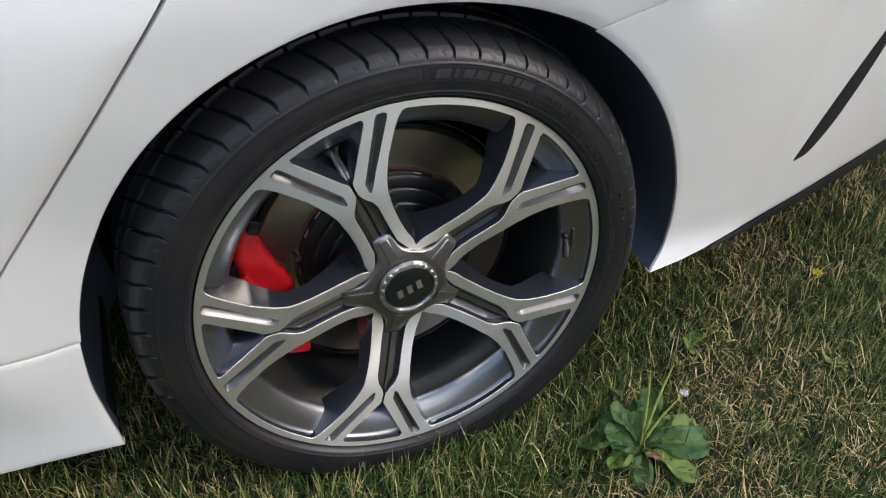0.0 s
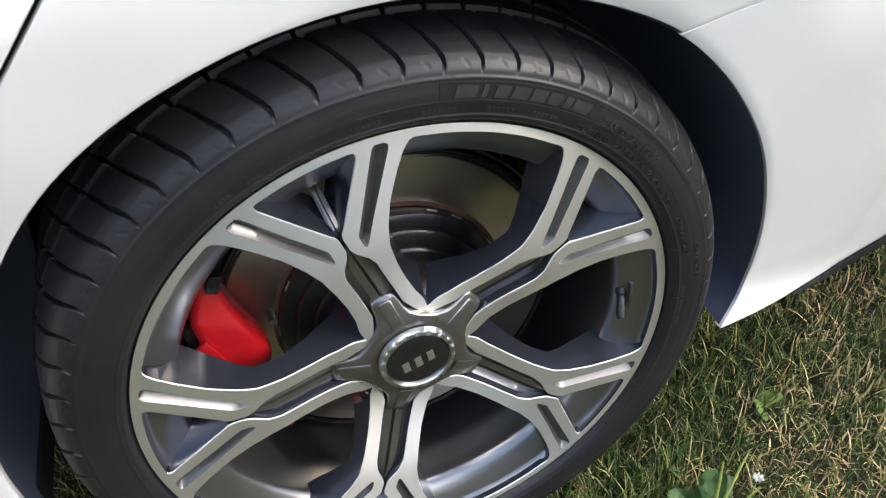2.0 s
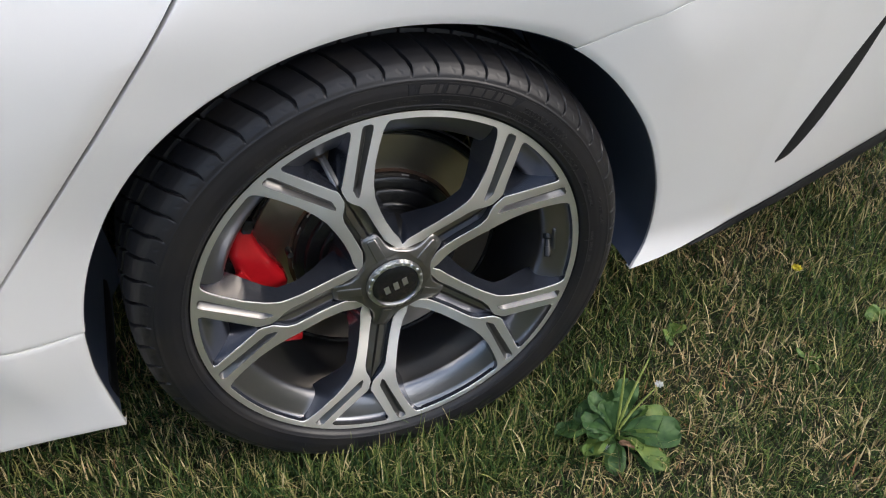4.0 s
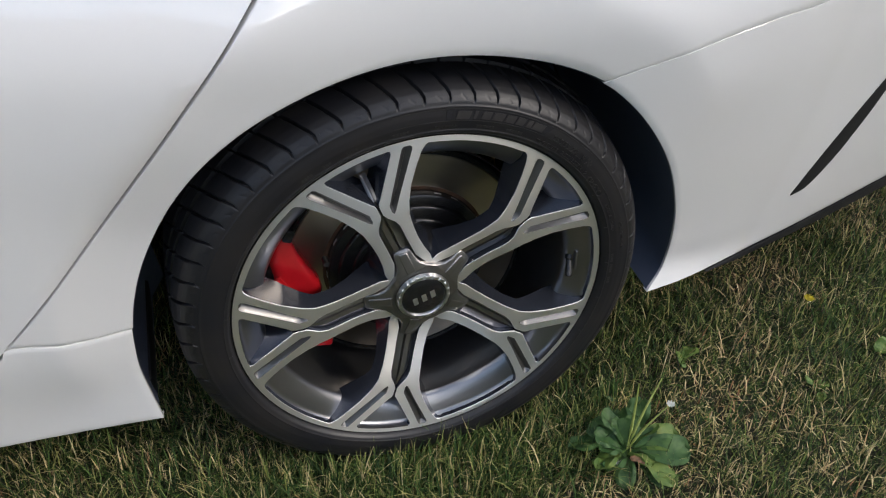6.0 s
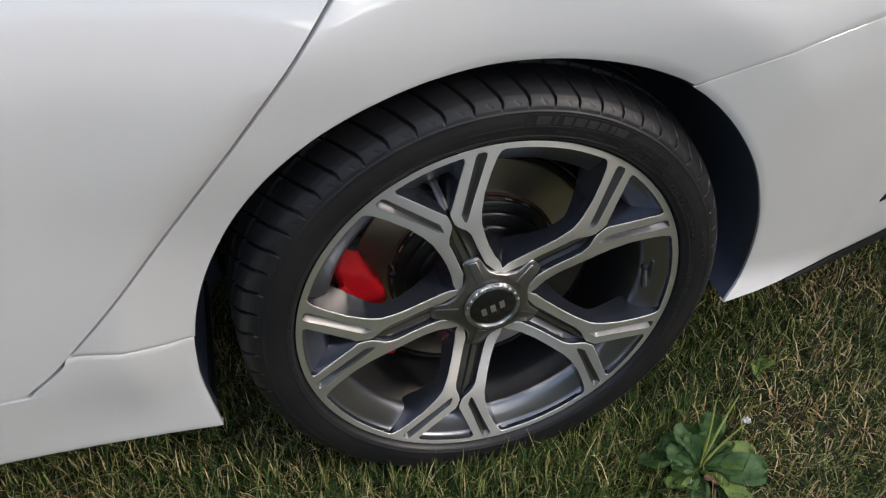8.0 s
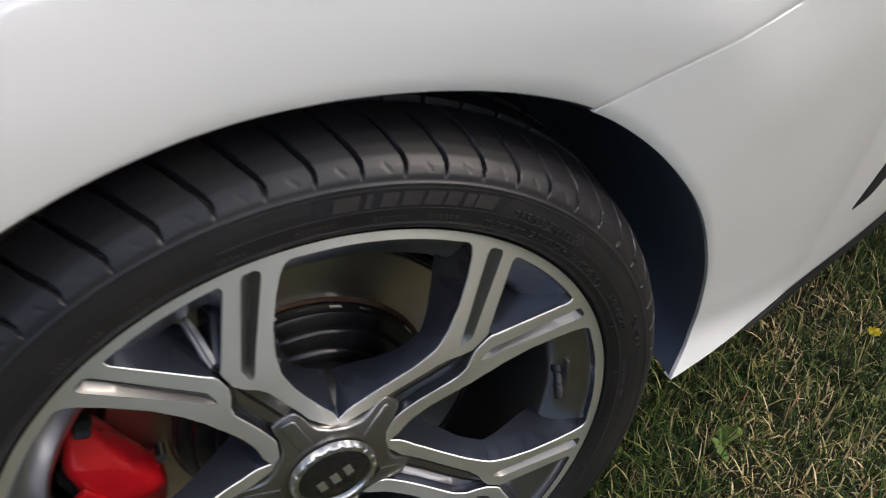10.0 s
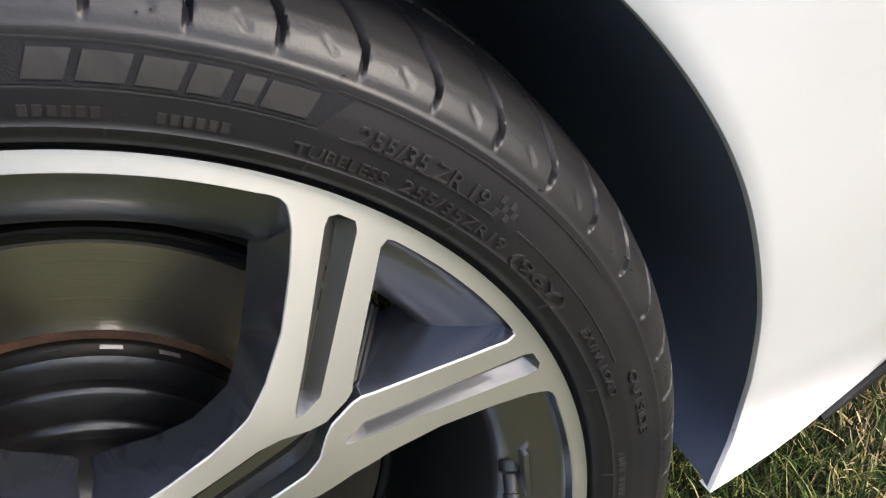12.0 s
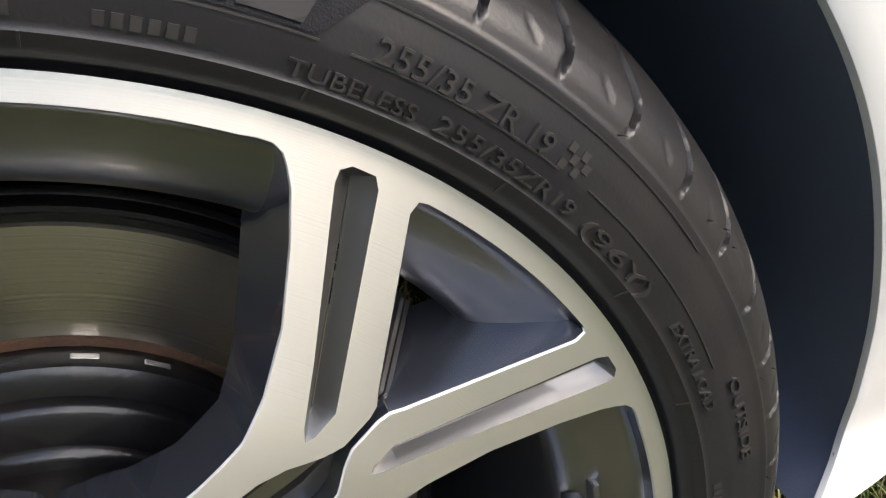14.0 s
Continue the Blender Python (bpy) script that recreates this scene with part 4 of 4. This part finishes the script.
# ---- weeds ----
def leaf(length, width, rise, droop, cup=0.25, n=12):
    """A broad ribbed leaf along +x with a short stem."""
    rows = []
    for i in range(n):
        s = i / (n - 1)
        u = min(max((s - 0.24) / 0.76, 0.0), 1.0)
        half = width / 2 * max(0.09, math.sqrt(max(0.0, 1 - abs(2 * u - 1.08) ** 2.3 / 1.2)) if s > 0.24 else 0.09 + 0.5 * s * s) * (0.35 if s == 1 else 1)
        x = length * s * math.cos(rise) * (1 - 0.12 * s)
        z = length * (s * math.sin(rise) - droop * s * s)
        row = []
        for j in (-1, -0.66, -0.33, 0, 0.33, 0.66, 1):
            wave = 0.04 * length * math.sin(s * 11 + j * 3) * abs(j)
            row.append((x, half * j, z + cup * half * abs(j) + wave - (0.0012 if j == 0 else 0) + 0.0014 * math.cos(j * 9.4)))
        rows.append(row)
    top = [p for r in rows for p in r]
    low = [(x, y, z - 0.0007) for x, y, z in top]
    f = grid_faces(n, 7)
    return top + low, f + [tuple(i + len(top) for i in q[::-1]) for q in f]


def stalk(height, lean, turn, thick=0.0016):
    rows = []
    for s in np.linspace(0, 1, 16):
        r = thick * (0.7 if s < 0.4 else 1.7 * (1.05 - 0.75 * (s - 0.4) / 0.6)) * (1 + 0.15 * math.sin(s * 90))
        rows.append([(lean * s * s * math.cos(turn) + r * math.cos(a), lean * s * s * math.sin(turn) + r * math.sin(a), height * s) for a in np.linspace(0, 2 * math.pi, 8, endpoint=False)])
    return [p for r in rows for p in r], grid_faces(16, 8, True)


def weed(name, at, leaves, stalks, label, seed, mat=None):
    ob = thing(name, (at[0], at[1], lawn_z(*at)), label, "weed")
    rng = random.Random(seed)
    for turn, ln, wd, rise in leaves:
        p = part("leaf", leaf(ln * rng.uniform(0.85, 1.1), wd * rng.uniform(0.85, 1.08), radians(rise + rng.uniform(-12, 18)), rng.uniform(0.15, 0.45), rng.uniform(0.1, 0.4)), mat or (LEAF if rng.random() < 0.72 else PALE_LEAF), ob)
        p.rotation_euler = (rng.uniform(-0.7, 0.7), 0, radians(turn + rng.uniform(-15, 15)))
        p.location = (0, 0, 0.014 if mat else 0.019)
    for h, lean, turn in stalks:
        part("seed_stalk", stalk(h, lean, radians(turn)), STALK, ob, "pale green seed stalk")
    return ob


weed("broadleaf_weed", (0.306, -0.107), [(100, 0.105, 0.040, 44), (140, 0.11, 0.042, 34), (165, 0.12, 0.044, 24), (195, 0.105, 0.040, 14), (70, 0.105, 0.040, 46), (40, 0.105, 0.042, 30), (10, 0.12, 0.046, 20), (-20, 0.115, 0.046, 10), (-48, 0.12, 0.048, 8), (225, 0.09, 0.036, 10), (255, 0.07, 0.03, 12), (-80, 0.065, 0.028, 15), (120, 0.075, 0.030, 58), (25, 0.075, 0.032, 50), (85, 0.085, 0.032, 62), (-5, 0.085, 0.036, 38), (155, 0.085, 0.034, 48), (-65, 0.10, 0.040, 6), (210, 0.085, 0.034, 26), (55, 0.08, 0.03, 56)],
     [(0.165, 0.010, 100), (0.135, 0.065, 30), (0.10, 0.06, 5)], "broad-leaved plantain rosette with seed stalks in the lawn", 3)
weed("clover_leaves", (0.507, 0.049), [(20, 0.045, 0.034, 40), (175, 0.042, 0.032, 42), (80, 0.03, 0.022, 30)], [], "pair of small round green leaves in the lawn", 8, PALE_LEAF)
weed("small_weed", (0.693, -0.081), [(20, 0.04, 0.022, 30), (140, 0.045, 0.022, 30), (250, 0.035, 0.02, 30)], [], "small leafy weed among dry grass", 9, PALE_LEAF)


weed("leafy_weed", (0.880, -0.045), [(10, 0.05, 0.034, 35), (120, 0.05, 0.034, 40)], [], "pale round-leaved weed in the dry grass", 14, PALE_LEAF)
weed("leafy_weed", (0.344, -0.005), [(60, 0.042, 0.022, 20), (200, 0.04, 0.020, 25)], [], "small dark leaf pair beside the plantain", 15, LEAF)


def blossom(name, at, petals, size, mat, label, height):
    ob = thing(name, (at[0], at[1], lawn_z(*at)), label, "flower")
    part("stem", stalk(height, 0.004, 0.5, 0.0006), STALK, ob)
    for i in range(petals):
        a = 2 * math.pi * i / petals
        v, f = leaf(size, size * 0.42, 0.25, 0.1, n=5)
        p = part("petal", (v, f), mat, ob)
        p.location, p.rotation_euler = (0.004 * math.cos(0.5), 0.004 * math.sin(0.5), height), (0, 0, a)


blossom("white_flower", (0.398, -0.068), 7, 0.008, PETAL, "small white wild flower in the lawn", 0.055)
blossom("white_flower", (0.269, -0.138), 6, 0.007, PETAL, "small white wild flower below the plantain", 0.04)
blossom("yellow_flower", (0.785, 0.09), 8, 0.011, YELLOW, "small yellow wild flower in the lawn", 0.06)
v, f = leaf(0.028, 0.014, 0.2, 0.2, n=6)
dry_leaf = part("withered_leaf", (v, f), DRY)
dry_leaf.location, dry_leaf.rotation_euler = (0.311, -0.150, lawn_z(0.311, -0.150) + 0.04), (0.3, 0.2, 2.2)
tagged(dry_leaf, "small withered brown leaf on the grass", "leaf")


# ---- woods round the meadow ----
def woods(seed, count):
    rng = np.random.default_rng(seed)
    verts, faces = [], []
    for _ in range(count):
        a = rng.uniform(0, 2 * math.pi)
        d = rng.uniform(38, 60)
        top = 9 + 5 * noise.noise(Vector((math.cos(a) * 4, math.sin(a) * 4, 5.0))) + 2.5 * noise.noise(Vector((math.cos(a) * 15, math.sin(a) * 15, 1.0)))
        z = top * rng.uniform(0.0, 1.0) ** 0.7
        c = Vector((d * math.cos(a), d * math.sin(a), z))
        u = Vector(rng.normal(size=3)).normalized()
        w_ = u.orthogonal().normalized() * rng.uniform(0.5, 1.2)
        u = u * rng.uniform(0.5, 1.2)
        o = len(verts)
        verts += [c - u - w_, c + u - w_ * 0.6, c + u * 0.7 + w_, c - u * 0.8 + w_]
        faces.append((o, o + 1, o + 2, o + 3))
    return verts, faces


tagged(part("far_woods", woods(21, 26000), WOODS, smooth=False), "belt of dark green trees round the meadow", "trees", kind="stuff")
